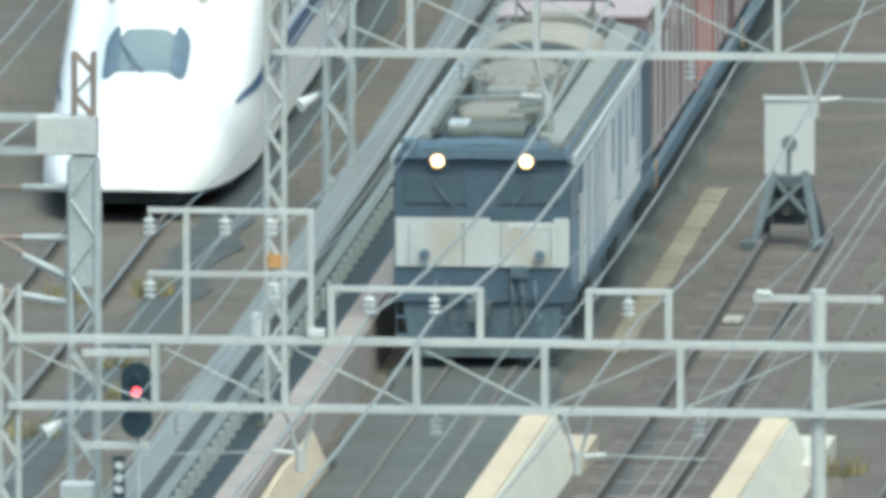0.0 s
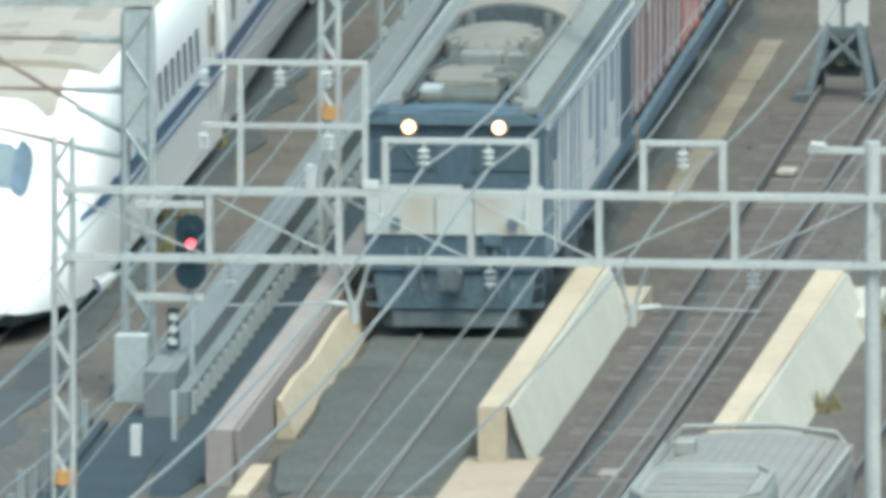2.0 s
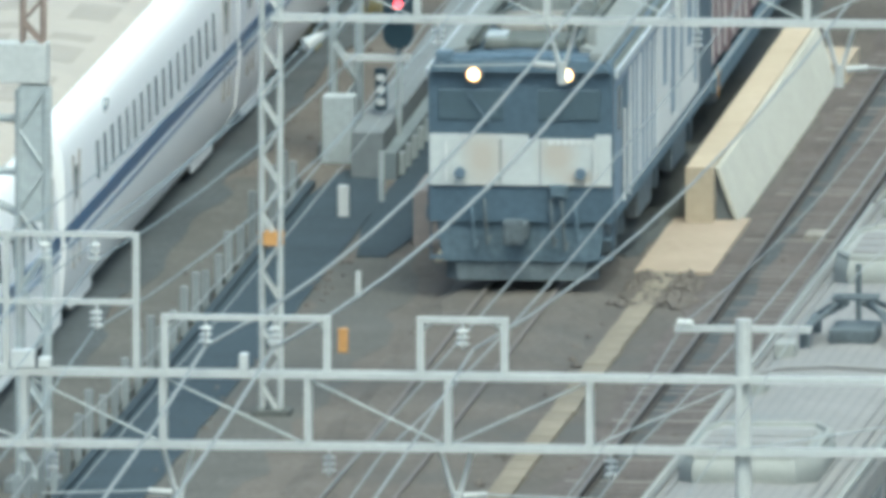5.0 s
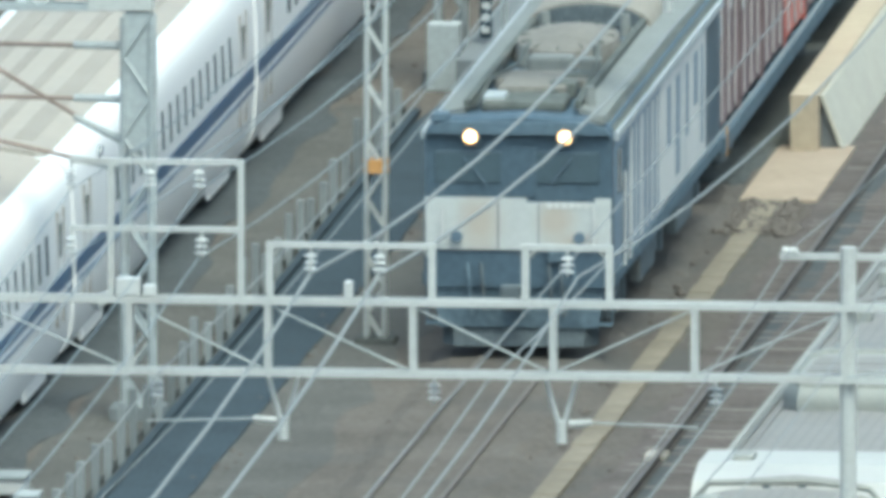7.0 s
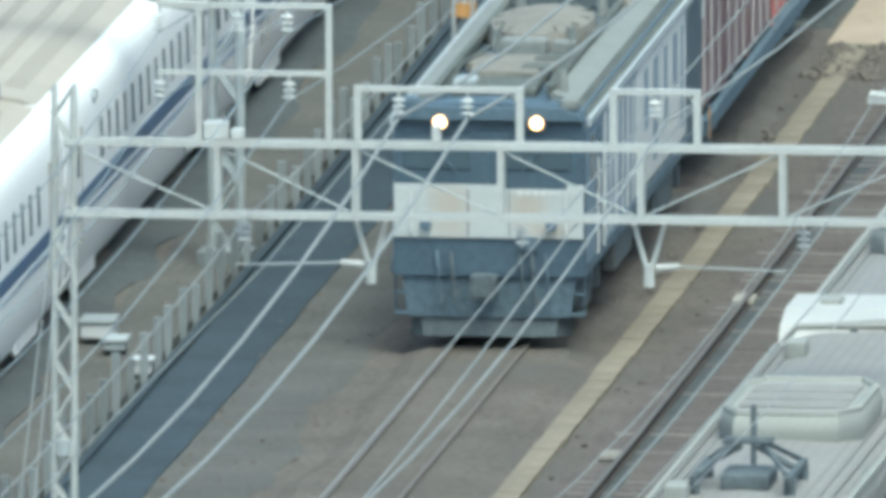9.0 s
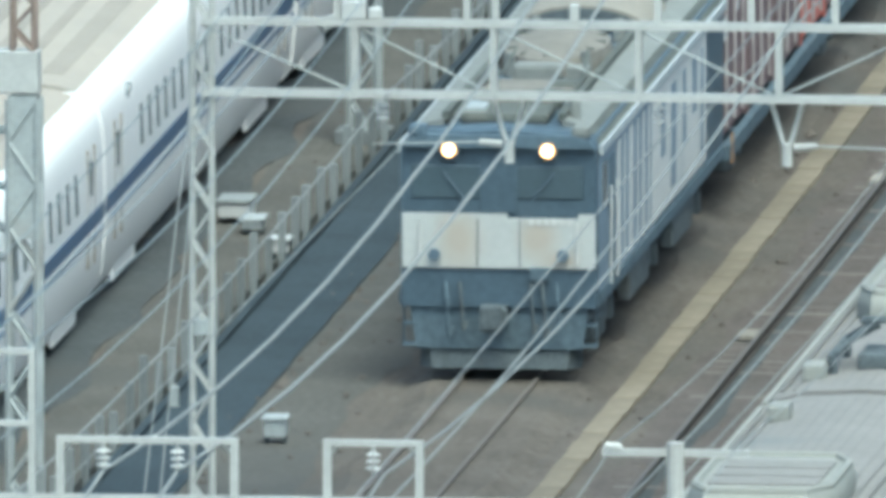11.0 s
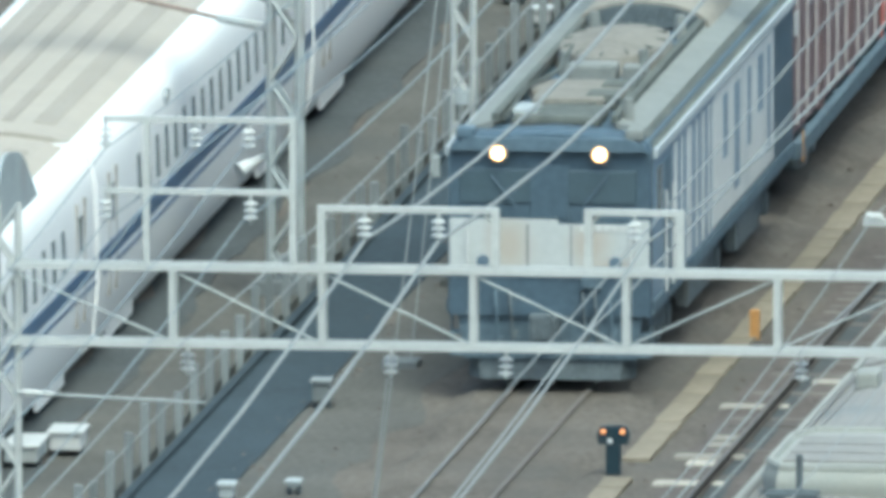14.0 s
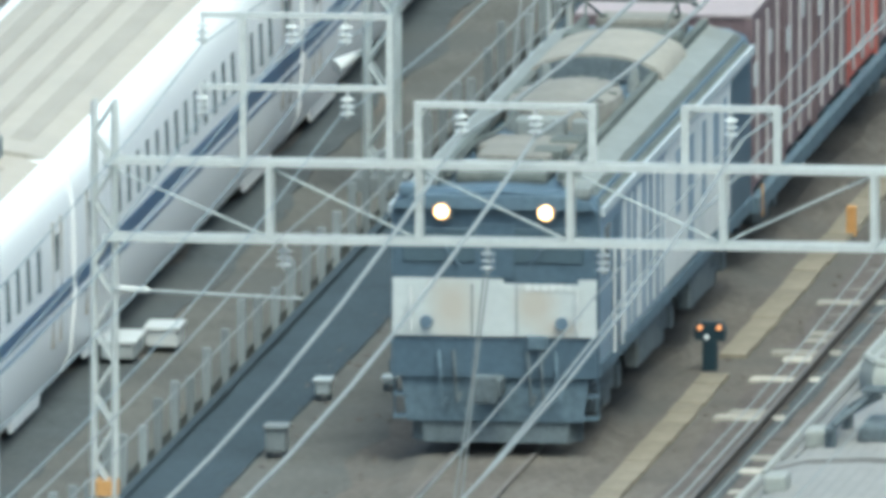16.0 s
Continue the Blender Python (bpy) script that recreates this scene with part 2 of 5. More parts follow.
def strip(bm, off0, off1, ya, yb, z0, z1, step=6.0, way=None):
    """A long low body along the line, between two offsets from its centre."""
    k = max(1, int(abs(yb - ya) / step))
    rings = []
    for i in range(k + 1):
        y = ya + (yb - ya) * i / k
        c = (way or line)(y)
        rings.append([(c + off0, y, z0), (c + off1, y, z0), (c + off1, y, z1), (c + off0, y, z1)])
    loft(bm, rings)


# ---- ground ----
bm = bm_new()
xs = [-3000, -300, -60, -30, 0, 30, 60, 300, 3000]
ys = [-400, 200, 600, 660, 720, 780, 840, 900, 960, 1200, 2500, 4800]
grid = [[bm.verts.new((x, y, 0)) for x in xs] for y in ys]
for j in range(len(ys) - 1):
    for i in range(len(xs) - 1):
        bm.faces.new((grid[j][i], grid[j][i + 1], grid[j + 1][i + 1], grid[j + 1][i]))
solid("ground", bm, "ballast", "brown-grey gravel ground of the railway yard", "ground", kind="structure")


def bed(name, o0, o1, ya, yb, z, material, label, wobble=0.28, way=line, slope=0.0):
    """A track bed with loose, uneven edges and a narrowing end."""
    bm, rings = bm_new(), []
    k = int((yb - ya) / 1.2)
    for i in range(k + 1):
        y = ya + (yb - ya) * i / k
        u = min(i, k - i) / 3.0
        e = 0.25 * max(0.0, 1 - u)
        c = way(y)
        x0 = c + o0 + e + wobble * noise.noise((y * 0.45, o0, 0.3))
        x1 = c + o1 - e + wobble * noise.noise((y * 0.45, o1, 7.7))
        rings.append([(x0 - slope, y, -0.05), (x1 + slope, y, -0.05), (x1, y, z), (x0, y, z)])
    loft(bm, rings)
    return solid(name, bm, material, label, "track bed", kind="structure")


bed("track_bed_freight_far", -1.32, 1.28, 835.8, 960, 0.125, "ballast_grey", "grey ballast bed between the low walls", slope=0.15)
bed("track_bed_freight_near", -0.95, 1.1, 640, 837.0, 0.115, "ballast", "brown ballast of the freight track", slope=0.45)
bed("track_bed_siding", 2.55, 4.95, 640, 900, 0.014, "ballast_rust", "rusty brown ballast of the siding track")
bed("track_bed_stabling", 6.6, 9.6, 640, 960, 0.014, "ballast_rust", "rusty brown ballast under the parked train")
bed("track_bed_express", -9.9, -6.2, 560, 1010, 0.02, "ballast", "brown ballast of the express track")
bed("express_cess", -6.0, -4.75, 640, 846, 0.016, "ballast_verge", "olive-grey gravel between the express track and fence", 0.2)
# this strip's dark colour stands in for the shadow beside the express train
bed("ballast_shoulder", 1.25, 2.15, 600, 1000, 0.026, "ballast_shoulder", "dark blue-grey ballast strip coloured as the express train's shade", 0.35, express)
bed("drain_path", -4.40, -3.22, 640, 847, 0.03, "asphalt_dark", "dark asphalt path beside the fence", 0.04)
bed("gravel_verge", -3.25, -1.75, 640, 836, 0.006, "ballast_verge", "grey gravel verge between path and track", 0.5)
bed("drain_path_far", -3.22, -2.24, 836, 960, 0.026, "asphalt_dark", "dark path under the parapet", 0.05)
bed("oil_strip", 3.16, 3.40, 690, 868, 0.022, "ballast_shoulder", "grey ballast strip inside the siding rail", 0.12)


def railway(name, off, ya, yb, gauge, label, way=None, lift=0.0, web="rail_steel", head="rail_head"):
    """Two rails on sleepers; the sleepers are pieces of their own."""
    t = thing(name, label, "railway track", kind="structure")
    for s in (-1, 1):
        o = off + s * gauge / 2
        bm = bm_new()
        strip(bm, o - 0.06, o + 0.06, ya, yb, lift + 0.02, lift + 0.05, 6.0, way)
        strip(bm, o - 0.012, o + 0.012, ya, yb, lift + 0.05, lift + 0.13, 6.0, way)
        rail = part("rail", bm, web, t, "dark rusty steel rail")
        bm = bm_new()
        strip(bm, o - 0.034, o + 0.034, ya, yb, lift + 0.13, lift + 0.165, 6.0, way)
        part("rail_head", bm, head, rail, "worn bright running surface")
    return t


railway("freight_track", 0.0, 640, 960, 1.067, "steel rails of the freight track on grey ballast", web="rail_rusty", head="rail_worn")
siding_track = railway("siding_track", 3.68, 640, 891, 1.067, "rusty steel rails of the siding ending at a buffer stop")
railway("stabling_track", 8.05, 640, 960, 1.067, "steel rails under the parked commuter train")
railway("express_track", 0.0, 560, 1010, 1.435, "steel rails of the express track", express)


# ---- low walls beside the freight line ----
def low_wall(name, o_top, width, batter, ya, yb, height, top, face, label, flip=1):
    """An upright stem with a slab leaning on its back, open at the end but for a filler plate."""
    t = thing(name, label, "retaining wall")
    bm = bm_new()
    strip(bm, o_top, o_top + flip * width, ya, yb, -0.05, height, 5)
    part("stem", bm, top, t)
    bm = bm_new()
    k = 8
    rings = []
    for i in range(k + 1):
        y = ya + 0.35 + (yb - ya - 0.35) * i / k
        c = line(y) + o_top + flip * (width + 0.003)
        rings.append([(c + flip * (batter - 0.06), y, -0.05), (c + flip * batter, y, -0.05), (c + flip * 0.06, y, height - 0.05), (c, y, height - 0.05)])
    loft(bm, rings)
    part("sloping_back", bm, face, t, "smooth grey sloping back")
    # plate added inside the open end so its shade comes out blue-grey, not black
    c = line(ya + 0.6) + o_top + flip * width
    bm = bm_new()
    loft(bm, [[(c + flip * 0.004, y, -0.05), (c + flip * (batter - 0.07), y, -0.05), (c + flip * 0.01, y, height - 0.10)] for y in (ya + 0.45, ya + 0.7)])
    part("end_panel", bm, "concrete_pale", t, "recessed blue-grey plate added to lighten the cavity")
    return t


wr = low_wall("retaining_wall", 1.66, 0.42, 0.40, 840.5, 859.5, 0.9, "concrete_tan", "concrete_grey", "tan concrete low wall with sloping grey back beside freight track")
bm = bm_new()
strip(bm, 1.42, 2.60, 834.3, 841.2, -0.05, 0.05)
part("footing", bm, "concrete_red", wr, "reddish tan concrete footing")
bm = bm_new()
strip(bm, 1.95, 2.62, 859.2, 861.6, -0.05, 0.3)
part("end_block", bm, "concrete_tan", wr, "broken pale end block")
w2 = low_wall("retaining_wall", 5.40, 0.42, 0.45, 826, 859, 0.9, "concrete_tan", "concrete_grey", "tan concrete low wall with sloping grey back beside siding")
bm = bm_new()
strip(bm, 5.80, 6.35, 857.5, 861.5, -0.05, 0.34)
part("end_block", bm, "concrete_grey", w2, "broken white end block")
wl_ = low_wall("retaining_wall", -2.22, 0.40, 0.12, 837.5, 930, 0.85, "concrete_pink", "concrete_pink", "pinkish concrete low wall with tan ledge beside freight track")
bm = bm_new()
strip(bm, -1.72, -1.42, 835.6, 839.6, -0.05, 0.09)
part("ledge", bm, "concrete_tan", wl_, "tan concrete ledge at the wall's foot")
bm = bm_new()
rings = []
for i in range(7):
    y = 843.6 + 15.6 * i / 6
    c = line(y)
    dip = 0.05 * math.sin(i * 2.1)
    rings.append([(c - 1.69, y, -0.05), (c - 1.40, y, -0.05), (c - 1.40, y, 0.06), (c - 1.62, y, 0.58 + dip), (c - 1.69, y, 0.60 + dip)])
loft(bm, rings)
part("buttress", bm, "concrete_tan", wl_, "worn tan concrete buttress on the wall's face")

# parapet of the express line, with a ribbed side
t = thing("parapet", "pale concrete parapet with ribbed grey side by express line", "parapet")
bm = bm_new()
strip(bm, -3.95, -3.45, 846, 960, -0.05, 0.72)
part("coping", bm, "concrete_pale", t)
bm = bm_new()
strip(bm, -3.447, -3.25, 846, 960, -0.05, 0.42)
part("side_ledge", bm, "fence_panel", t)
rib = None
for i in range(70):
    y = 846.6 + i * 1.1
    if rib is None:
        bm = bm_new()
        box(bm, 0, 0.07, -0.12, 0.12, 0.0, 0.36)
        rib = part("rib", bm, "steel_dull", t)
        rib.location = (line(y) - 3.25, y, 0)
    else:
        r = new("rib", rib.data)
        r.parent, r.location = t, (line(y) - 3.25, y, 0)

# ---- fence between the express line and the path ----
fence = thing("fence", "low grey panel fence with pale uneven posts", "fence")
bm = bm_new()
strip(bm, -4.66, -4.62, 640, 845, 0.0, 0.14)
part("panel", bm, "ballast_grey", fence, "grey fence panels")
post_me = []
for h in (0.62, 0.78, 0.95):
    bm = bm_new()
    box(bm, -0.055, 0.055, -0.05, 0.05, 0, h, 0.012)
    post_me.append(shape(bm, "post", "fence_post"))
rnd = random.Random(4)
for i in range(116):
    y = 642 + i * 1.75 + rnd.uniform(-0.2, 0.2)
    p = new("post", post_me[rnd.choice((0, 1, 1, 2))])
    p.parent, p.location = fence, (line(y) - 4.58, y, 0)
bm = bm_new()
strip(bm, -4.52, -4.40, 640, 845, -0.02, 0.10)
part("kerb", bm, "asphalt_dark", fence, "grey concrete edge")

# ---- cable trough: separate lids ----
trough = thing("cable_trough", "sandy concrete cable trough lids laid in a long row", "cable trough")
bm = bm_new()
box(bm, -0.19, 0.19, -0.47, 0.47, -0.02, 0.055, 0.012)
lid_me = shape(bm, "lid", "trough_lid")
y = 700.0
while y < 898:
    o = 1.90 if y < 838 else 1.85
    if not 834 < y < 875 and not 744.9 < y < 747.0:
        p = new("lid", lid_me)
        p.parent = trough
        p.matrix_basis = pose(line(y) + o + rnd.uniform(-0.015, 0.015), y, rnd.uniform(-0.008, 0.008), 0, 0, heading(y) + rnd.uniform(-0.6, 0.6))
    y += 0.97

# ---- buffer stop at the siding's end ----
t = thing("buffer_stop", "white board on a black steel frame at the siding's end", "buffer stop", m=pose(line(891) + 3.52, 891, 0, 0, 0, heading(891)))
bm = bm_new()
box(bm, -0.40, 0.40, -0.04, 0.04, 1.12, 2.33, 0.01)
part("board", bm, "sign_white", t, "white painted board")
bm = bm_new()
box(bm, -0.43, 0.43, -0.06, 0.06, 2.31, 2.38)
part("board_cap", bm, "porcelain", t)
bm = bm_new()
tube(bm, (0, -0.05, 1.62), (0, -0.06, 1.62), 0.13, 12)
tube(bm, (0, -0.05, 1.12), (0, -0.06, 1.62), 0.03, 6)
part("emblem", bm, "fence_panel", t, "faded grey round mark")
for s in (-1, 1):
    bm = bm_new()
    chain(bm, [(s * 0.52, -1.0, 0.05), (s * 0.26, -0.1, 1.12), (s * 0.46, 0.9, 0.05)], 0.085)
    part("side_frame", bm, "under_dark", t)
for z, w in ((0.90, 0.30), (0.50, 0.44)):
    bm = bm_new()
    box(bm, -w, w, -0.16, 0.02, z, z + 0.22, 0.03)
    part("beam", bm, "under_dark", t)
for s in (-1, 1):
    bm = bm_new()
    tube(bm, (s * 0.42, -0.62, 0.42), (-s * 0.24, -0.12, 1.02), 0.045, 6)
    part("cross_brace", bm, "under_dark", t)
    bm = bm_new()
    box(bm, s * 0.55 - 0.16, s * 0.55 + 0.16, -1.25, -0.75, -0.02, 0.16, 0.03)
    part("rail_clamp", bm, "under_dark", t)
bm = bm_new()
box(bm, -0.27, 0.27, -0.02, 0.06, 0.30, 1.10, 0.02)
part("back_plate", bm, "under_dark", t)
bm = bm_new()
tube(bm, (0, -0.30, 0.66), (0, -0.16, 0.66), 0.17, 12)
part("pad", bm, "ballast_grey", t)


# ---- overhead line ----
def lattice(bm, x, y, z0, z1, w, r=0.026, step=0.5):
    """A square lattice post."""
    h = w / 2
    for sx in (-1, 1):
        for sy in (-1, 1):
            tube(bm, (x + sx * h, y + sy * h, z0), (x + sx * h, y + sy * h, z1), r, 4)
    n = int((z1 - z0) / step)
    for i in range(n):
        za, zb = z0 + (z1 - z0) * i / n, z0 + (z1 - z0) * (i + 1) / n
        s = 1 if i % 2 else -1
        for k in (-1, 1):
            tube(bm, (x - s * h, y + k * h, za), (x + s * h, y + k * h, zb), r * 0.75, 4)
            tube(bm, (x + k * h, y - s * h, za), (x + k * h, y + s * h, zb), r * 0.75, 4)


def insulator_mesh():
    bm = bm_new()
    prof = [(0.022, 0.02)]
    for z in (-0.08, -0.17, -0.26):
        prof += [(0.022, z), (0.055, z - 0.002), (0.10, z - 0.035), (0.04, z - 0.05), (0.022, z - 0.052)]
    prof.append((0.022, -0.36))
    loft(bm, [[(r * math.cos(k), r * math.sin(k), z) for k in [2 * math.pi * j / 10 for j in range(10)]] for r, z in prof])
    return shape(bm, "insulator", "porcelain", True)


INSULATOR = insulator_mesh()


def insulator(parent, x, y, z):
    o = new("insulator", INSULATOR)
    o.parent, o.location = parent, (x, y, z)
    return o


def gantry(y, col, posts, a, b, c, pole, vees, low=(), band="orange_paint", post_arm=0.0):
    g = thing("overhead_line_gantry", "pale grey steel lattice gantry carrying insulators across the tracks", "gantry", "gantries across the freight yard")
    x1 = pole + 5.5
    for z in (5.92, 6.92):
        bm = bm_new()
        for k in (-0.16, 0.16):
            box(bm, col, x1, y + k - 0.04, y + k + 0.04, z - 0.042, z + 0.042)
        part("chord", bm, "steel_paint", g)
    for i, x in enumerate(posts):
        bm = bm_new()
        for k in (-0.16, 0.16):
            box(bm, x - 0.04, x + 0.04, y + k - 0.035, y + k + 0.035, 5.96, 6.88)
        box(bm, x - 0.03, x + 0.03, y - 0.13, y + 0.13, 6.86, 6.90)
        part("upright", bm, "steel_paint", g)
    ends = [col] + list(posts) + [x1]
    for i, (p, q) in enumerate(zip(ends, ends[1:])):
        bm = bm_new()
        za, zb = (6.88, 5.96) if (i < len(ends) / 2) else (5.96, 6.88)
        tube(bm, (p, y - 0.16, za), (q, y - 0.16, zb), 0.015, 4)
        part("diagonal", bm, "steel_dull", g)
    bm = bm_new()
    lattice(bm, col, y, 0.0, 7.7, 0.27, 0.034, 0.42)
    part("lattice_post", bm, "steel_paint", g)
    bm = bm_new()
    tube(bm, (col, y, 2.54), (col, y, 2.74), 0.2, 8)
    part("marker_band", bm, band, g, "weathered orange band" if band == "orange_paint" else "plain grey band")
    bm = bm_new()
    box(bm, col - 0.3, col + 0.3, y - 0.3, y + 0.3, -0.05, 0.10, 0.03)
    part("footing", bm, "ballast_grey", g)
    bm = bm_new()
    tube(bm, (pole, y, 0), (pole, y, 7.76), 0.125, 10, 0.115)
    part("round_post", bm, "steel_paint", g)
    bm = bm_new()
    box(bm, pole - 0.95, pole + 0.95, y - 0.04, y + 0.04, 7.58, 7.67)
    tube(bm, (pole - 0.92, y, 7.70), (pole - 0.70, y, 7.68), 0.06, 8)
    part("cross_arm", bm, "steel_paint", g)
    if a:
        a0, a1, a2 = a
        for x in (a1, a2):
            bm = bm_new()
            box(bm, x - 0.042, x + 0.042, y - 0.05, y + 0.05, 6.96, 8.84)
            part("frame_post", bm, "steel_paint", g)
        for z in (8.84, 7.90):
            bm = bm_new()
            box(bm, a0, a2 + 0.04, y - 0.045, y + 0.045, z - 0.04, z + 0.035)
            part("frame_bar", bm, "steel_paint", g)
            for x in (a0 + 0.03, a2 - 1.27, a2 - 0.58) if z > 8 else (a0 + 0.03, a2 - 0.55):
                insulator(g, x, y - 0.01, z - 0.04)
    for p in (b, c):
        if p:
            for x in p:
                bm = bm_new()
                box(bm, x - 0.05, x + 0.05, y - 0.05, y + 0.05, 6.96, 7.66)
                part("frame_post", bm, "steel_paint", g)
            bm = bm_new()
            box(bm, p[0] - 0.05, p[1] + 0.05, y - 0.05, y + 0.05, 7.66, 7.74)
            for x, s in ((p[0], 1), (p[1], -1)):
                tube(bm, (x, y, 7.52), (x + s * 0.14, y, 7.66), 0.03, 4)
            part("frame_bar", bm, "steel_paint", g)
    if b:
        for x in (b[0] + 0.57, b[0] + 1.53):
            insulator(g, x, y - 0.01, 7.66)
    if c:
        insulator(g, (c[0] + c[1]) / 2, y - 0.01, 7.66)
    for x, reach in vees:
        bm = bm_new()
        for s in (-1, 1):
            tube(bm, (x + s * 0.22, y, 5.88), (x + s * 0.03, y, 5.22), 0.036, 6)
        tube(bm, (x, y, 5.30), (x, y, 4.98), 0.075, 8)
        part("hanger", bm, "steel_paint", g)
        bm = bm_new()
        s = 1 if reach > 0 else -1
        chain(bm, [(x + s * 0.30, y, 5.27), (x + reach, y, 5.22)], 0.015, 6)
        arm = part("steady_arm", bm, "steel_dull", g)
        bm = bm_new()
        tube(bm, (x + s * 0.10, y, 5.24), (x + s * 0.42, y, 5.27), 0.055, 8, 0.045)
        part("arm_insulator", bm, "steel_paint", arm)
    for x in low:
        insulator(g, x, y - 0.01, 5.87)
    if post_arm:
        bm = bm_new()
        chain(bm, [(col + 0.1, y - 0.16, 5.26), (col + 0.6, y - 0.16, 5.24), (col + post_arm, y - 0.16, 5.16)], 0.018, 6)
        arm = part("steady_arm", bm, "steel_dull", g)
        bm = bm_new()
        tube(bm, (col + 0.22, y - 0.16, 5.255), (col + 0.60, y - 0.16, 5.24), 0.05, 8, 0.04)
        part("arm_insulator", bm, "steel_paint", arm)
    return g


GANTRIES = {
    915.5: dict(col=-3.2, posts=(-1.2, 0.8, 2.7, 4.7, 6.6, 8.6), a=(-1.0, -0.5, 1.4), b=(1.8, 4.0), c=(5.5, 6.7), pole=9.3, vees=()),
    864.6: dict(col=-2.32, posts=(-0.2, 1.78, 3.69, 5.56, 7.5, 9.5), a=(-0.2, 0.35, 2.2), b=(2.6, 4.8), c=(6.4, 7.6), pole=10.0, vees=((1.96, -1.9), (6.13, 1.9)), low=(4.2, 0.6)),
    816.5: dict(col=-1.58, posts=(0.59, 2.52, 4.47, 6.37, 8.38, 10.4), a=(0.48, 1.05, 2.90), b=(3.20, 5.41), c=(7.02, 8.20), pole=10.42, vees=((2.74, -1.9), (6.85, 1.9)), low=(4.75, 8.65, 0.9)),
    765.2: dict(col=-1.90, posts=(0.25, 2.17, 4.19, 6.14, 8.11, 10.2), a=(-0.60, -0.02, 1.79), b=(2.19, 4.45), c=(5.75, 6.92), pole=10.24, vees=((2.38, -1.9), (6.25, 1.9)), low=(4.48, 8.40, 0.62), band="steel_dull"),
    714.2: dict(col=-2.25, posts=(-0.09, 1.86, 3.83, 5.82, 7.79, 9.8), a=(-1.0, -0.44, 1.47), b=(1.84, 4.11), c=(5.32, 6.52), pole=9.85, vees=(), post_arm=2.6, low=(0.10, 2.75, 4.25, 8.1)),
    663.2: dict(col=-2.9, posts=(-0.8, 1.2, 3.2, 5.1, 7.1, 9.1), a=(-1.7, -1.1, 0.8), b=(1.2, 3.4), c=(4.7, 5.9), pole=9.2, vees=()),
}
for gy, spec in GANTRIES.items():
    gantry(gy, **spec)

t = thing("guy_wire", "pale twin guy wire from gantry post to the ground", "guy wire")
for k in (-0.06, 0.06):
    bm = bm_new()
    chain(bm, [(-1.85 + k, 765.0, 6.85), (-1.80 + k * 2, 756.5, 0.0)], 0.011, 5)
    part("strand", bm, "wire", t)
bm = bm_new()
box(bm, -2.05, -1.55, 756.2, 756.8, -0.05, 0.10, 0.02)
part("anchor_block", bm, "concrete_pale", t)

t = thing("down_lead", "pale twin cable hanging from gantry insulator to the ground", "cable")
for k in (-0.03, 0.03):
    bm = bm_new()
    chain(bm, [(2.75 + k, 714.0, 5.52), (2.58 + k * 0.5, 714.0, 4.1), (2.36 + k * 1.6, 714.0, 2.4), (2.05 + k, 714.0, -0.02)], 0.014, 5)
    part("strand", bm, "wire", t)

# wires from gantry to gantry, each wire a thing of its own
span_y = sorted(GANTRIES)


def run_wire(name, pick, z, r, material, label, sag=0.5):
    bm, pts = bm_new(), []
    for p, q in zip(span_y, span_y[1:]):
        for i in range(8):
            u = i / 8
            pts.append((pick(p) * (1 - u) + pick(q) * u, p + (q - p) * u, z - 4 * sag * u * (1 - u)))
    pts.append((pick(q), q, z))
    chain(bm, pts, r, 5)
    return solid(name, bm, material, label, "overhead wire", "overhead wires")


FEED = "pale thick feeder wire strung between gantry insulators"
run_wire("feeder_wire", lambda y: GANTRIES[y]["b"][0] + 0.57, 7.30, 0.029, "wire", FEED, 0.75)
run_wire("feeder_wire", lambda y: GANTRIES[y]["b"][0] + 1.53, 7.30, 0.029, "wire", FEED, 0.75)
run_wire("feeder_wire", lambda y: sum(GANTRIES[y]["c"]) / 2 + 0.15, 7.30, 0.021, "wire", FEED, 0.7)
for k, z in ((0.03, 8.45), (1.10, 8.45), (1.80, 8.45), (0.03, 7.50), (1.80, 7.50)):
    run_wire("line_wire", lambda y, k=k: GANTRIES[y]["a"][0] + k, z, 0.011, "wire_dark", "thin grey line wire between gantry frames", 0.6)
for off in (0.0, 8.05):
    run_wire("messenger_wire", lambda y, o=off: line(y) + o, 5.95, 0.014, "wire", "pale messenger wire above the contact wire", 0.35)
    run_wire("contact_wire", lambda y, o=off: line(y) + o + (0.15 if int(y) % 2 else -0.15), 5.18, 0.011, "wire", "pale straight contact wire over the track", 0.05)
SIDING = {915.5: 3.9, 864.6: 4.2, 816.5: 4.75, 765.2: 4.48, 714.2: 4.25, 663.2: 3.8}
run_wire("messenger_wire", lambda y: SIDING[y] + 0.72, 5.80, 0.016, "wire", "pale messenger wire above the siding", 0.35)
run_wire("contact_wire", lambda y: SIDING[y] - 0.12, 5.20, 0.013, "wire", "pale straight contact wire over the siding", 0.05)
for gx in (9.6, 11.2):
    run_wire("line_wire", lambda y, k=gx: GANTRIES[y]["pole"] + k - 10.4, 7.72, 0.010, "wire", "pale line wire on the gantry cross arms", 0.6)


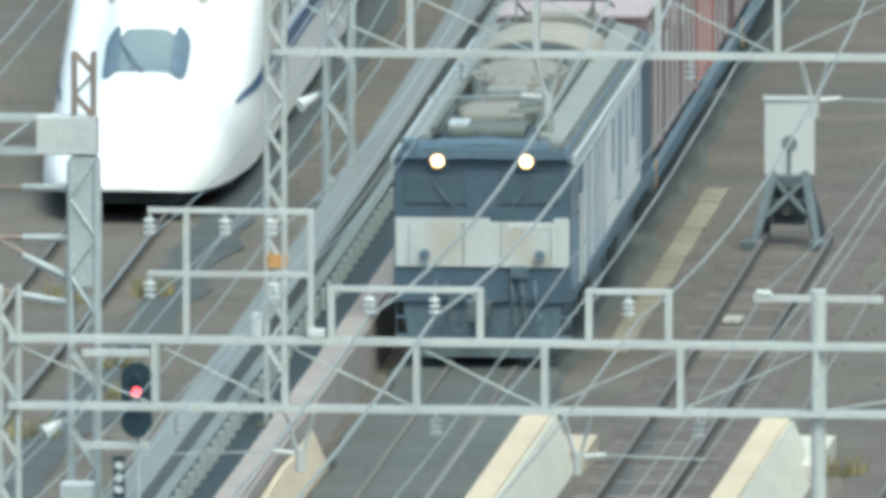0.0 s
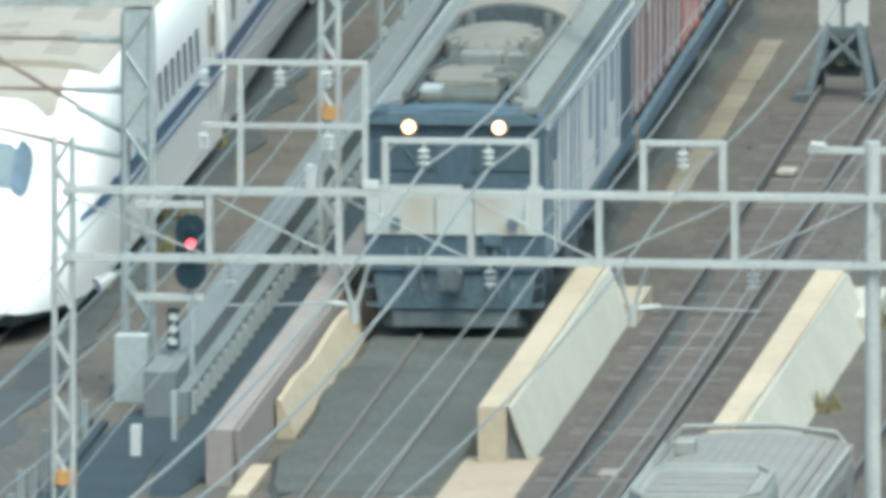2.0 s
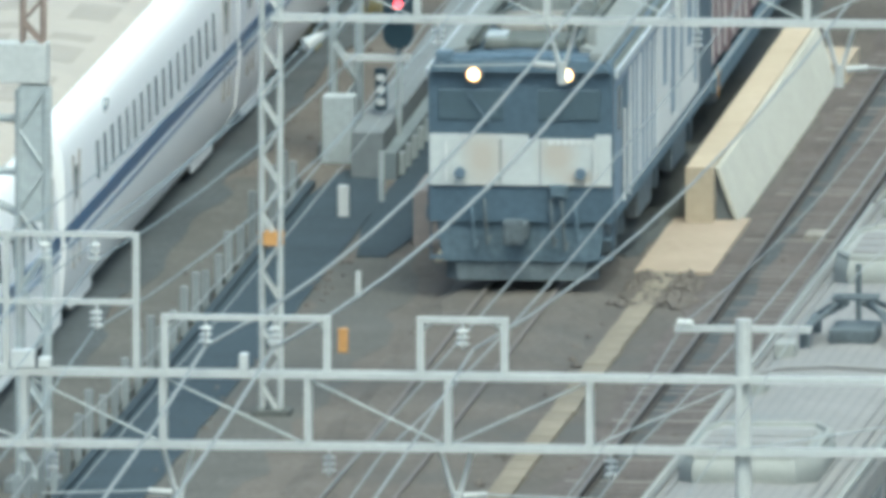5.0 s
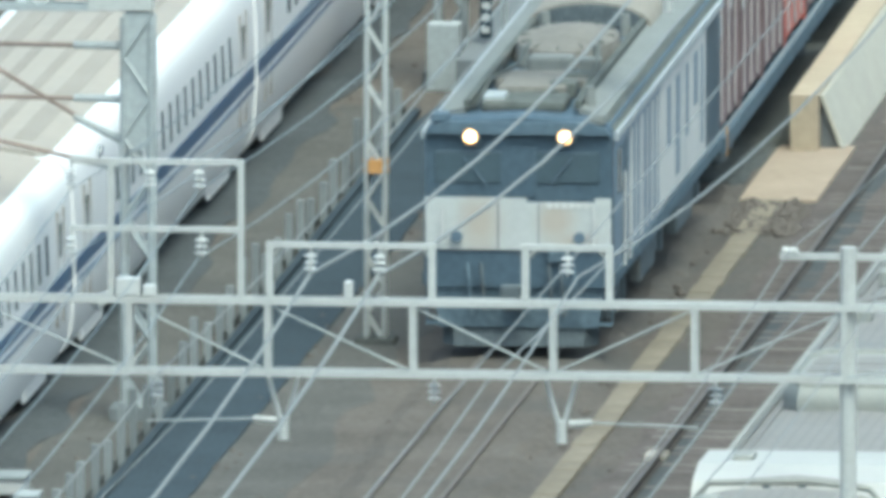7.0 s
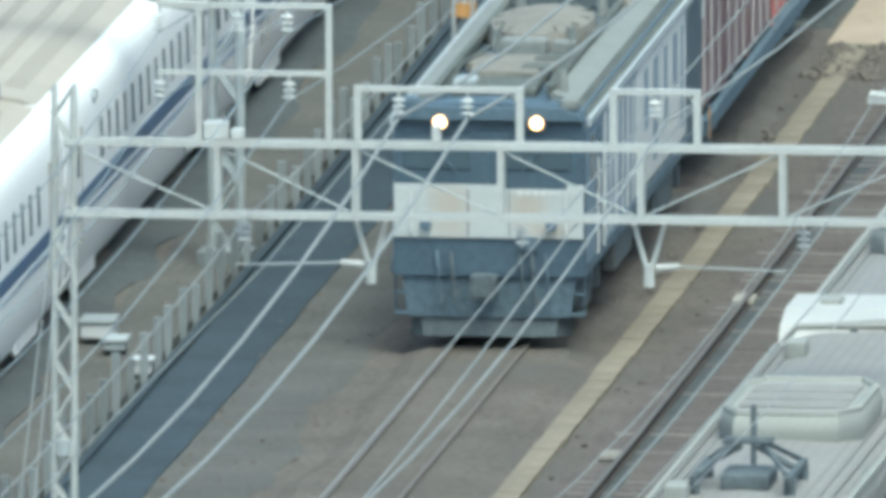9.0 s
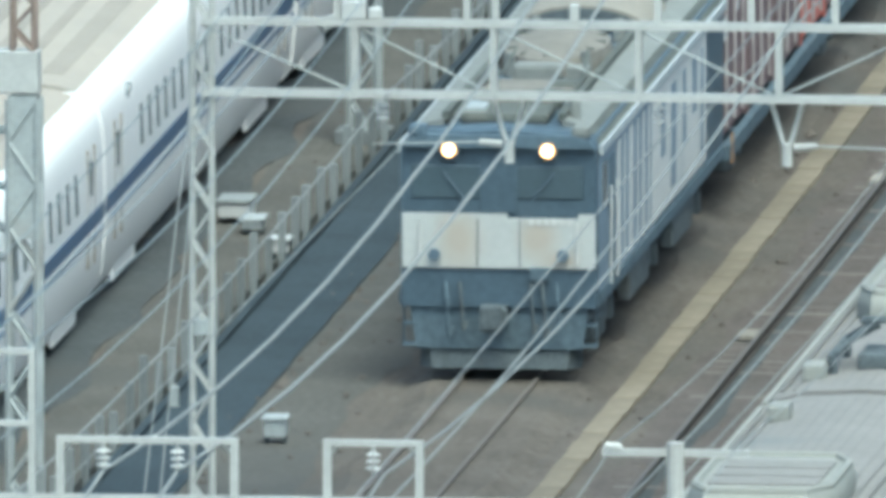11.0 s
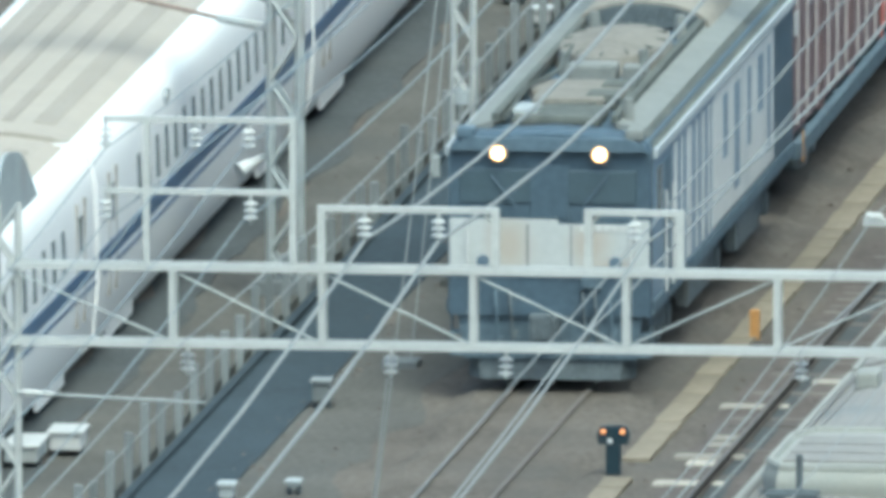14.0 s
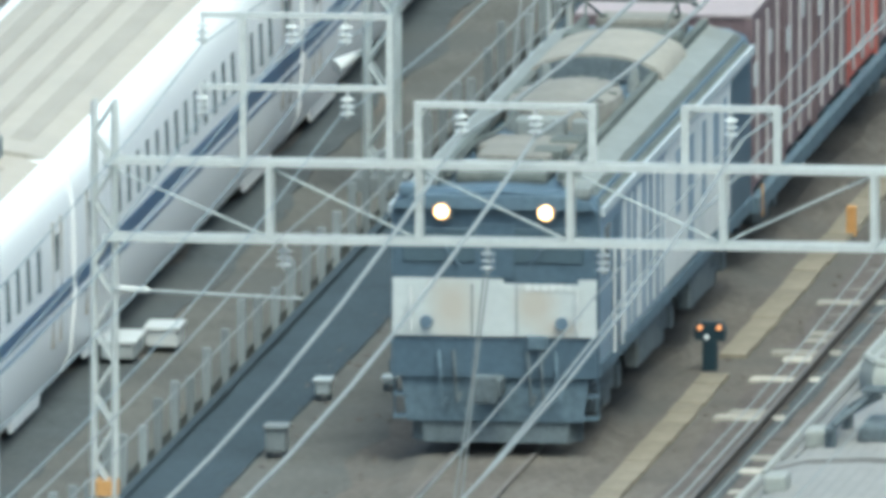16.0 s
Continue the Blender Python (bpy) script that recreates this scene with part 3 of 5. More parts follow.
def portal(y, x, h=7.6):
    """One of the express line's portals: a lattice mast, a plated corner and a truss beam."""
    g = thing("express_line_portal", "grey lattice mast and truss beam over the express line", "portal", "portals over the express line")
    bm = bm_new()
    lattice(bm, x, y, 0, 5.95, 0.40, 0.05, 0.55)
    for k in (-1, 1):
        box(bm, x - 0.20, x + 0.20, y + k * 0.19 - 0.01, y + k * 0.19 + 0.01, 4.0, 6.0)
    part("mast", bm, "steel_dull", g)
    bm = bm_new()
    lattice(bm, x, y, 6.6, h, 0.30, 0.035, 0.33)
    part("mast_top", bm, "steel_rust", g, "rusty lattice mast top")
    bm = bm_new()
    box(bm, x - 0.72, x + 0.22, y - 0.22, y + 0.22, 6.03, 6.62, 0.02)
    part("corner_plate", bm, "steel_paint", g)
    bm = bm_new()
    for z in (6.07, 6.58):
        for k in (-0.2, 0.2):
            box(bm, x - 17.5, x - 0.72, y + k - 0.04, y + k + 0.04, z - 0.04, z + 0.04)
    for i in range(24):
        xa = x - 0.72 - i * 0.7
        tube(bm, (xa, y - 0.2, 6.07 if i % 2 else 6.58), (xa - 0.7, y - 0.2, 6.58 if i % 2 else 6.07), 0.03, 4)
    part("truss_beam", bm, "steel_dull", g)
    bm = bm_new()
    lattice(bm, x - 17.5, y, 0, h, 0.40, 0.045, 0.6)
    part("far_mast", bm, "steel_dull", g)
    for za, xb, zb in ((5.50, 3.4, 5.52), (4.72, 3.0, 4.74), (4.05, 2.5, 5.40), (3.68, 3.7, 4.45)):
        bm = bm_new()
        chain(bm, [(x - 0.2, y, za), (x - xb, y, zb)], 0.032, 6)
        tubes = part("bracket_tube", bm, "steel_rust", g, "dark rusty bracket tube")
        bm = bm_new()
        d = 0.75 / xb
        tube(bm, (x - 0.25, y, za + (zb - za) * 0.05), (x - 0.2 - d * xb, y, za + (zb - za) * d), 0.065, 8, 0.055)
        part("rod_insulator", bm, "steel_dull", tubes)
    bm = bm_new()
    tube(bm, (x - 0.62, y - 0.18, 1.72), (x - 0.30, y + 0.05, 1.90), 0.125, 12, 0.04)
    part("horn", bm, "porcelain", g, "white bell-shaped horn", True)
    bm = bm_new()
    box(bm, x - 0.34, x - 0.18, y - 0.05, y + 0.05, 1.86, 1.94)
    part("horn_bracket", bm, "steel_dull", g)
    bm = bm_new()
    box(bm, x - 0.4, x + 0.4, y - 0.4, y + 0.4, -0.05, 0.22, 0.03)
    part("footing", bm, "concrete_pale", g)
    return g


for py, px_ in ((895, -4.25), (849, -3.75), (807, -4.10), (764, -4.25), (720, -4.6)):
    portal(py, px_)


def express_wire(name, z, r, sag, label):
    bm = bm_new()
    ys = (640, 676, 720, 764, 807, 849, 895, 940)
    chain(bm, [(express(p + (q - p) * i / 6) + 0.15, p + (q - p) * i / 6, z - 4 * sag * (i / 6) * (1 - i / 6)) for p, q in zip(ys, ys[1:]) for i in range(6)], r, 5)
    return solid(name, bm, "wire_dark", label, "overhead wire", "overhead wires")


express_wire("messenger_wire", 5.95, 0.016, 0.5, "dark messenger wire over the express track")
express_wire("contact_wire", 5.0, 0.012, 0.03, "dark contact wire over the express track")

# ---- signals and small trackside things ----
t = thing("colour_light_signal", "black oval signal with a lit red lamp beside the mast", "signal", m=pose(-2.87, 848.3, 0))
bm = bm_new()
prof = [(0.24 * math.cos(a), 2.32 + (0.34 if math.sin(a) > 0 else -0.34) + 0.24 * math.sin(a)) for a in [2 * math.pi * (i + 0.5) / 24 for i in range(24)]]
prism(bm, prof, -0.03, 0.03)
part("backboard", bm, "sign_black", t)
for z, m_ in ((2.66, "sign_black"), (2.44, "lamp_red"), (2.20, "sign_black")):
    bm = bm_new()
    tube(bm, (0, -0.09, z), (0, -0.03, z), 0.065, 12)
    lamp = part("lamp", bm, m_, t, "lit red lamp" if m_ == "lamp_red" else "unlit dark lamp", True)
    bm = bm_new()
    chain(bm, [(0.11 * math.cos(a), -0.20, z + 0.11 * math.sin(a)) for a in [math.pi * i / 6 for i in range(7)]], 0.012, 4)
    part("hood", bm, "sign_black", lamp)
bm = bm_new()
tube(bm, (0, 0.08, 0), (0, 0.08, 2.9), 0.05, 8)
part("post", bm, "steel_dull", t)
for z in (1.55, 2.98):
    bm = bm_new()
    box(bm, -0.85, 0.18, 0.02, 0.14, z, z + 0.1)
    part("bracket", bm, "steel_paint", t)
bm = bm_new()
box(bm, -0.36, -0.18, -0.05, 0.05, 0.80, 1.45, 0.01)
board = part("speed_board", bm, "sign_black", t, "small black board with pale marks")
for z in (0.93, 1.12, 1.31):
    bm = bm_new()
    box(bm, -0.33, -0.21, -0.062, -0.052, z - 0.05, z + 0.05)
    part("pale_bar", bm, "sign_white", board)
bm = bm_new()
box(bm, -1.15, -0.65, -0.35, 0.1, 0.0, 1.05, 0.03)
part("relay_box", bm, "steel_dull", t)

t = thing("dwarf_signal", "short black ground signal with two orange lamps", "signal", m=pose(line(745.8) + 1.74, 745.8, 0))
bm = bm_new()
box(bm, -0.10, 0.10, -0.09, 0.09, 0, 0.42, 0.02)
part("stem", bm, "sign_black", t)
bm = bm_new()
prism(bm, [(-0.20, 0.42), (0.20, 0.42), (0.22, 0.56), (0.16, 0.66), (-0.16, 0.66), (-0.22, 0.56)], -0.09, 0.09)
part("head", bm, "sign_black", t)
for x, z, m_ in ((-0.13, 0.60, "lamp_orange"), (0.13, 0.60, "lamp_orange"), (-0.04, 0.47, "lamp_white")):
    bm = bm_new()
    tube(bm, (x, -0.13, z), (x, -0.09, z), 0.032, 10)
    part("lamp", bm, m_, t, "lit orange lamp" if m_ == "lamp_orange" else "lit white lamp")


def cabinet(x, y, w, d, h, label, material="sign_white", turn=0, top="porcelain"):
    t = thing("equipment_box", label, "equipment box", "trackside boxes", pose(x, y, 0, 0, 0, turn))
    bm = bm_new()
    box(bm, -w / 2, w / 2, -d / 2, d / 2, 0.10, h, 0.03)
    part("body", bm, material, t)
    bm = bm_new()
    box(bm, -w / 2 - 0.03, w / 2 + 0.03, -d / 2 - 0.03, d / 2 + 0.03, h + 0.002, h + 0.05, 0.015)
    part("lid", bm, top, t)
    for sx in (-1, 1):
        bm = bm_new()
        box(bm, sx * w * 0.4 - 0.03, sx * w * 0.4 + 0.03, -0.03, 0.03, 0, 0.12)
        part("foot", bm, "under_dark", t)
    return t


cabinet(-4.95, 797.6, 0.46, 0.8, 0.32, "low white equipment box on gravel", top="fence_post")
cabinet(-4.55, 796.2, 0.30, 0.6, 0.22, "small grey equipment box on gravel", "steel_dull", top="steel_dull")
cabinet(-5.30, 747.0, 0.44, 0.8, 0.32, "low white equipment box on gravel")
cabinet(-5.75, 745.9, 0.45, 1.2, 0.30, "small grey equipment box on gravel", "steel_dull")
cabinet(-3.85, 793.4, 0.24, 0.4, 0.28, "white junction box on the fence line")
cabinet(-1.72, 773.0, 0.30, 0.45, 0.34, "small grey-blue junction box in the gravel", "steel_dull", top="steel_dull")
cabinet(-2.58, 742.2, 0.20, 0.35, 0.26, "small pale junction box on the path", "steel_dull", top="steel_dull")
cabinet(-2.40, 752.1, 0.24, 0.35, 0.36, "small grey-blue junction box beside the path", "fence_post", top="fence_post")
cabinet(-1.80, 743.3, 0.16, 0.30, 0.16, "low pale cable box in the gravel", "steel_dull", top="steel_dull")
cabinet(-2.56, 736.5, 0.28, 0.40, 0.40, "upright grey junction box beside the path", "fence_post", top="fence_post")


def stake(x, y, h, material, label, w=0.09):
    bm = bm_new()
    box(bm, -w / 2, w / 2, -w / 2, w / 2, 0, h, 0.012)
    o = solid("marker_post", bm, material, label, "marker post", "marker posts")
    o.location = (x, y, 0)
    return o


stake(-1.29, 824.2, 0.36, "orange_paint", "short orange marker post in the gravel", 0.14)
stake(2.73, 759.8, 0.42, "orange_paint", "short orange marker post beside the trough", 0.13)
stake(-3.54, 776.6, 0.32, "steel_dull", "pale marker post on the path's edge", 0.11)
stake(-1.75, 831.0, 0.40, "porcelain", "small pale marker post", 0.08)
stake(-2.98, 841.0, 0.50, "sign_white", "white marker post by the parapet's end", 0.16)
stake(-2.6, 843.0, 0.8, "steel_dull", "grey marker post by the parapet", 0.08)

for x, y in ((3.53, 879.5), (4.43, 839.0), (3.9, 803.0), (3.75, 785.0), (0.4, 741.0)):
    bm = bm_new()
    box(bm, -0.15, 0.15, -0.35, 0.35, 0.03, 0.11, 0.02)
    o = solid("track_transponder", bm, "sleeper_pale", "white flat transponder plate between the rails", "transponder", "transponders between the rails")
    o.location = (x, y, 0.1 if x < 1 else 0)

for x, y, z, w, h in ((2.10, 816.5, 6.964, 0.15, 0.36), (2.98, 816.5, 6.964, 0.26, 0.14), (0.22, 765.2, 6.964, 0.34, 0.26), (0.52, 765.2, 6.964, 0.18, 0.16), (3.29, 765.2, 6.964, 0.12, 0.24)):
    bm = bm_new()
    box(bm, -w / 2, w / 2, -0.1, 0.1, 0.0, h, 0.03)
    o = solid("line_switch_box", bm, "porcelain", "small white switch box on the gantry's top chord", "switch box", "switch boxes on gantries")
    o.matrix_basis = pose(x, y, z, 0, 0, 0)

for x, y, r, n in ((-6.05, 882.5, 0.35, 90), (-7.3, 881.5, 0.35, 80), (-5.95, 863, 0.4, 90), (7.0, 859.2, 0.4, 80), (-5.2, 868, 0.3, 60), (6.9, 848, 0.3, 60), (-5.6, 872.5, 0.35, 70)):
    bm = bm_new()
    for i in range(n):
        ang, d, h = rnd.uniform(0, 6.28), r * rnd.random() ** 0.5, rnd.uniform(0.12, 0.4)
        p = Vector((d * math.cos(ang), d * 1.6 * math.sin(ang), 0))
        lean = Vector((rnd.uniform(-0.12, 0.12), rnd.uniform(-0.12, 0.12), h))
        w = Vector((math.cos(ang) * 0.025, math.sin(ang) * 0.025, 0))
        bm.faces.new([bm.verts.new(p - w), bm.verts.new(p + w), bm.verts.new(p + lean)])
    o = solid("dry_grass", bm, "shrub", "tuft of dry yellowish grass in the gravel", "grass", kind="stuff")
    o.location = (x, y, 0)


def stones(x0, x1, y0, y1, n, lo, hi, material, label):
    verts, faces = [], []
    for i in range(n):
        s = rnd.uniform(lo, hi)
        y = rnd.uniform(y0, y1)
        c = Vector((line(y) + rnd.uniform(x0, x1), y, s * 0.3))
        k = len(verts)
        for d in ((1, 0, 0), (-1, 0, 0), (0, 1, 0), (0, -1, 0), (0, 0, 0.7), (0, 0, -0.7)):
            verts.append(c + Vector(d) * s * rnd.uniform(0.7, 1.3))
        faces += [(k + p, k + q, k + r) for p, q, r in ((0, 2, 4), (2, 1, 4), (1, 3, 4), (3, 0, 4), (2, 0, 5), (1, 2, 5), (3, 1, 5), (0, 3, 5))]
    me = bpy.data.meshes.new("loose_stones")
    me.from_pydata(verts, [], faces)
    me.materials.append(MATS[material])
    return tagged(new("loose_stones", me), label, "stones", kind="stuff")


stones(1.45, 2.6, 830.0, 834.2, 260, 0.03, 0.11, "stone", "dark rubble heaped by the wall's footing")
stones(-3.5, -2.9, 690, 836, 450, 0.02, 0.06, "stone", "loose stones along the dark path's edge")
stones(-1.2, 1.6, 800, 836, 200, 0.05, 0.11, "stone", "loose pale stones on the freight track")
stones(-2.4, 2.6, 690, 800, 450, 0.02, 0.06, "stone", "loose stones on brown gravel")
stones(2.5, 6.4, 690, 895, 900, 0.02, 0.06, "stone", "loose stones along the siding")
stones(-6.2, -4.8, 690, 900, 300, 0.02, 0.06, "stone", "loose stones by the express track")

# pale sleeper ends along the siding
bm = bm_new()
box(bm, -0.95, 0.95, -0.11, 0.11, -0.03, 0.035, 0.015)
sl_me = shape(bm, "sleeper", "sleeper")
pale_me = []
for w in (0.48, 0.30, 0.20):
    bm = bm_new()
    box(bm, -w, w, -0.20, 0.20, -0.03, 0.06, 0.04)
    pale_me.append(shape(bm, "sleeper", "sleeper_pale"))
y = 700.0
while y < 891:
    if rnd.random() < 0.92:
        pale = y < 757 and rnd.random() < 0.55
        p = new("sleeper", rnd.choice(pale_me) if pale else sl_me)
        p.parent = siding_track
        p.matrix_basis = pose(line(y) + 3.68 + (rnd.choice((-0.85, -0.1, 0.8)) if pale else 0.0) + rnd.uniform(-0.05, 0.05), y, rnd.uniform(-0.03, 0.0), 0, 0, heading(y) + rnd.uniform(-1, 1))
    y += 0.66


# ---- freight locomotive: faces -y, origin under its middle on the rail ----
def bogie(parent, y, w=1.05, long=1.25, r=0.5):
    b = new("bogie")
    b.parent, b.location = parent, (0, y, 0)
    bm = bm_new()
    for s in (-1, 1):
        box(bm, s * w - 0.07, s * w + 0.07, -long - 0.3, long + 0.3, 0.42, 0.78, 0.03)
        box(bm, s * w - 0.10, s * w + 0.10, -0.4, 0.4, 0.30, 0.60, 0.03)
        for k in (-1, 1):
            box(bm, s * w - 0.12, s * w + 0.12, k * long - 0.18, k * long + 0.18, 0.38, 0.70, 0.03)
    box(bm, -w, w, -0.25, 0.25, 0.45, 0.85)
    part("bogie_frame", bm, "under_dark", b)
    for k in (-1, 1):
        bm = bm_new()
        for s in (-1, 1):
            tube(bm, (s * 0.47, k * long, r), (s * 0.60, k * long, r), r, 20)
        tube(bm, (-0.6, k * long, r), (0.6, k * long, r), 0.08, 8)
        part("wheelset", bm, "under_dark", b)
    return b


def locomotive():
    t = thing("freight_locomotive", "dark blue electric locomotive with white front band and lit headlamps", "locomotive")
    F0, R0 = -8.75, 8.75
    bm = bm_new()
    prof = [(-1.40, 1.02), (1.40, 1.02), (1.40, 3.26), (1.33, 3.42), (1.10, 3.52), (0, 3.58), (-1.10, 3.52), (-1.33, 3.42), (-1.40, 3.26)]
    small = [(x * 0.985, z if z < 3.3 else z - 0.05) for x, z in prof]
    loft(bm, [[(x, F0, z) for x, z in small], [(x, F0 + 0.10, z) for x, z in prof], [(x, R0 - 0.10, z) for x, z in prof], [(x, R0, z) for x, z in small]])
    part("body", bm, "loco_blue", t, "dark blue steel body")
    # front
    bm = bm_new()
    box(bm, -1.375, 1.375, F0 - 0.035, F0 - 0.001, 1.575, 2.29, 0.012)
    box(bm, -1.375, 0.12, F0 - 0.035, F0 - 0.001, 2.29, 2.355, 0.0)
    box(bm, 1.13, 1.375, F0 - 0.035, F0 - 0.001, 2.29, 2.355, 0.0)
    front = part("front_band", bm, "loco_front", t, "stained white lower front")
    for x in (-0.30, 0.30):
        bm = bm_new()
        box(bm, x - 0.012, x + 0.012, F0 - 0.045, F0 - 0.036, 1.60, 2.28)
        part("door_seam", bm, "fence_post", front)
    for i in range(6):
        bm = bm_new()
        box(bm, 0.42 + i * 0.11, 0.50 + i * 0.11, F0 - 0.046, F0 - 0.036, 2.20, 2.29)
        part("number_bar", bm, "loco_pale", front, "small grey bar")
    for s in (-1, 1):
        bm = bm_new()
        tube(bm, (s * 0.91, F0 - 0.12, 1.77), (s * 0.91, F0 - 0.03, 1.77), 0.085, 14)
        part("tail_lamp", bm, "louvre", t, "dark unlit tail lamp", True)
        bm = bm_new()
        tube(bm, (s * 1.12, F0 - 0.09, 1.66), (s * 1.12, F0 - 0.09, 2.24), 0.018, 6)
        part("handrail", bm, "loco_pale", t)
        bm = bm_new()
        box(bm, s * 0.72 - 0.52, s * 0.72 + 0.48, F0 - 0.022, F0 + 0.02, 2.56, 3.04, 0.03)
        win = part("windscreen", bm, "loco_glass", t, "dark glass windscreen")
        bm = bm_new()
        tube(bm, (s * 0.45, F0 - 0.05, 2.52), (s * 0.80, F0 - 0.05, 2.95), 0.012, 4)
        part("wiper", bm, "louvre", win)
        bm = bm_new()
        tube(bm, (s * 0.70, F0 - 0.10, 3.265), (s * 0.70, F0 + 0.30, 3.265), 0.15, 16)
        case = part("headlamp_case", bm, "loco_blue", t, "", True)
        bm = bm_new()
        bmesh.ops.create_uvsphere(bm, u_segments=16, v_segments=8, radius=0.085, matrix=Matrix.Translation((s * 0.70, F0 - 0.09, 3.265)))
        part("headlamp_lens", bm, "headlamp", case, "lit warm white headlamp", True)
        # added emissive disc that imitates the glow fringe around the lens
        bm = bm_new()
        tube(bm, (s * 0.70, F0 - 0.13, 3.265), (s * 0.70, F0 - 0.11, 3.265), 0.105, 18)
        part("headlamp_rim", bm, "headlamp_rim", case, "amber glowing disc added as the headlamp's halo", True)
    bm = bm_new()
    box(bm, -0.26, 0.26, F0 - 0.03, F0, 2.36, 3.10, 0.01)
    part("gangway_door", bm, "loco_blue", t)
    bm = bm_new()
    prism_pts = [(-1.36, 3.30), (1.36, 3.30), (1.30, 3.40), (1.05, 3.48), (-1.05, 3.48), (-1.30, 3.40)]
    prism(bm, prism_pts, F0 - 0.12, F0 + 0.25)
    part("visor", bm, "loco_visor", t, "slate blue roof visor")
    for s in (-1, 1):
        bm = bm_new()
        box(bm, s * 1.16 - 0.13, s * 1.16 + 0.13, F0 - 0.05, F0 + 0.35, 3.44, 3.60, 0.05)
        part("marker_light_case", bm, "loco_visor" if s < 0 else "roof_pale", t)
    # skirt, coupler and hoses
    bm = bm_new()
    box(bm, -1.32, 1.32, F0 + 0.02, F0 + 0.30, 1.02, 1.57, 0.02)
    part("buffer_beam", bm, "loco_skirt", t)
    bm = bm_new()
    prism(bm, [(-1.18, 0.42), (1.18, 0.42), (1.27, 1.05), (-1.27, 1.05)], F0 + 0.06, F0 + 0.16)
    part("skirt", bm, "loco_skirt", t, "grimy blue-grey skirt")
    bm = bm_new()
    loft(bm, [[(-1.15, F0 + 0.35, 0.14), (1.15, F0 + 0.35, 0.14), (1.15, F0 + 0.45, 0.46), (-1.15, F0 + 0.45, 0.46)],
              [(-0.95, F0 + 0.05, 0.14), (0.95, F0 + 0.05, 0.14), (1.0, F0 + 0.12, 0.46), (-1.0, F0 + 0.12, 0.46)]])
    part("snow_plough", bm, "under_dark", t)
    bm = bm_new()
    box(bm, -0.14, 0.14, F0 - 0.55, F0 + 0.1, 0.80, 1.06, 0.05)
    box(bm, -0.22, 0.10, F0 - 0.62, F0 - 0.38, 0.74, 1.12, 0.05)
    part("coupler", bm, "under_dark", t)
    for x, lo in ((-0.75, 0.62), (-0.55, 0.7), (0.45, 0.66), (0.62, 0.6), (0.82, 0.72)):
        bm = bm_new()
        chain(bm, [(x, F0 - 0.02, 1.38), (x + 0.03, F0 - 0.14, 1.15), (x + 0.06, F0 - 0.12, lo), (x + 0.10, F0 - 0.02, lo + 0.12)], 0.026, 5)
        part("hose", bm, "loco_skirt" if x in (-0.75, 0.82) else "under_dark", t)
    bm = bm_new()
    box(bm, 0.44, 0.72, F0 - 0.08, F0, 1.40, 1.60, 0.03)
    part("jumper_box", bm, "loco_skirt", t)
    for s in (-1, 1):
        bm = bm_new()
        for z in (0.45, 0.75, 1.05):
            box(bm, s * 1.22 - 0.16, s * 1.22 + 0.16, F0 + 0.05, F0 + 0.35, z, z + 0.03)
        for k in (-0.15, 0.15):
            tube(bm, (s * 1.22 + k, F0 + 0.2, 0.45), (s * 1.22 + k, F0 + 0.2, 1.3), 0.015, 4)
        part("step_ladder", bm, "loco_skirt", t)
    # sides
    for s in (-1, 1):
        x = s * 1.40

        def panel(name, ya, yb, za, zb, m_, d=0.012, parent=t, label=""):
            bm = bm_new()
            box(bm, min(x, x + s * d), max(x, x + s * d), ya, yb, za, zb)
            return part(name, bm, m_, parent, label)

        panel("sill", F0 + 0.1, R0 - 0.1, 1.05, 1.22, "loco_skirt", 0.03)
        panel("gutter", F0 + 0.15, R0 - 0.15, 3.19, 3.31, "gutter_grey", 0.06, label="pale grey rain gutter")
        bm = bm_new()
        prism(bm, [(s * 1.245, 3.40), (s * 1.405, 3.27), (s * 1.405, 3.315), (s * 1.245, 3.50)], F0 + 0.4, R0 - 0.4)
        part("roof_edge", bm, "roof_olive", t, "dark olive roof edge")
        panel("cab_side", F0 + 0.12, F0 + 2.42, 1.24, 3.17, "loco_slate", 0.006, label="faded slate cab side")
        panel("cab_door", F0 + 1.5, F0 + 2.15, 1.25, 3.0, "loco_visor", 0.018)
        w = panel("cab_window", F0 + 0.55, F0 + 1.2, 2.35, 3.0, "glass_train", 0.016)
        bay = panel("louvre_bay", F0 + 2.5, F0 + 7.6, 1.24, 3.14, "loco_slate", 0.010, label="blue-grey louvred side with pale lines")
        for i, (ya, wd) in enumerate(((2.6, 0.35), (3.5, 0.12), (4.2, 0.45), (5.3, 0.12), (6.0, 0.25), (6.8, 0.12), (7.3, 0.25))):
            panel("pale_strip", F0 + ya, F0 + ya + wd, 1.3, 3.08, "loco_pale", 0.022, bay)
        mid = panel("pale_side", F0 + 7.65, F0 + 14.9, 1.30, 3.12, "loco_pale", 0.010, label="off-white middle of the side")
        for ya, wd, zl in ((8.6, 0.5, 2.1), (10.0, 0.6, 1.5), (11.6, 0.4, 1.9), (12.9, 0.6, 2.2), (14.1, 0.3, 1.5)):
            panel("vent", F0 + ya, F0 + ya + wd, zl, 2.98, "loco_slate", 0.022, mid)
        for k in (F0 + 1.4, F0 + 2.25):
            bm = bm_new()
            tube(bm, (x + s * 0.05, k, 1.2), (x + s * 0.05, k, 2.6), 0.02, 6)
            part("handrail", bm, "loco_pale", t)
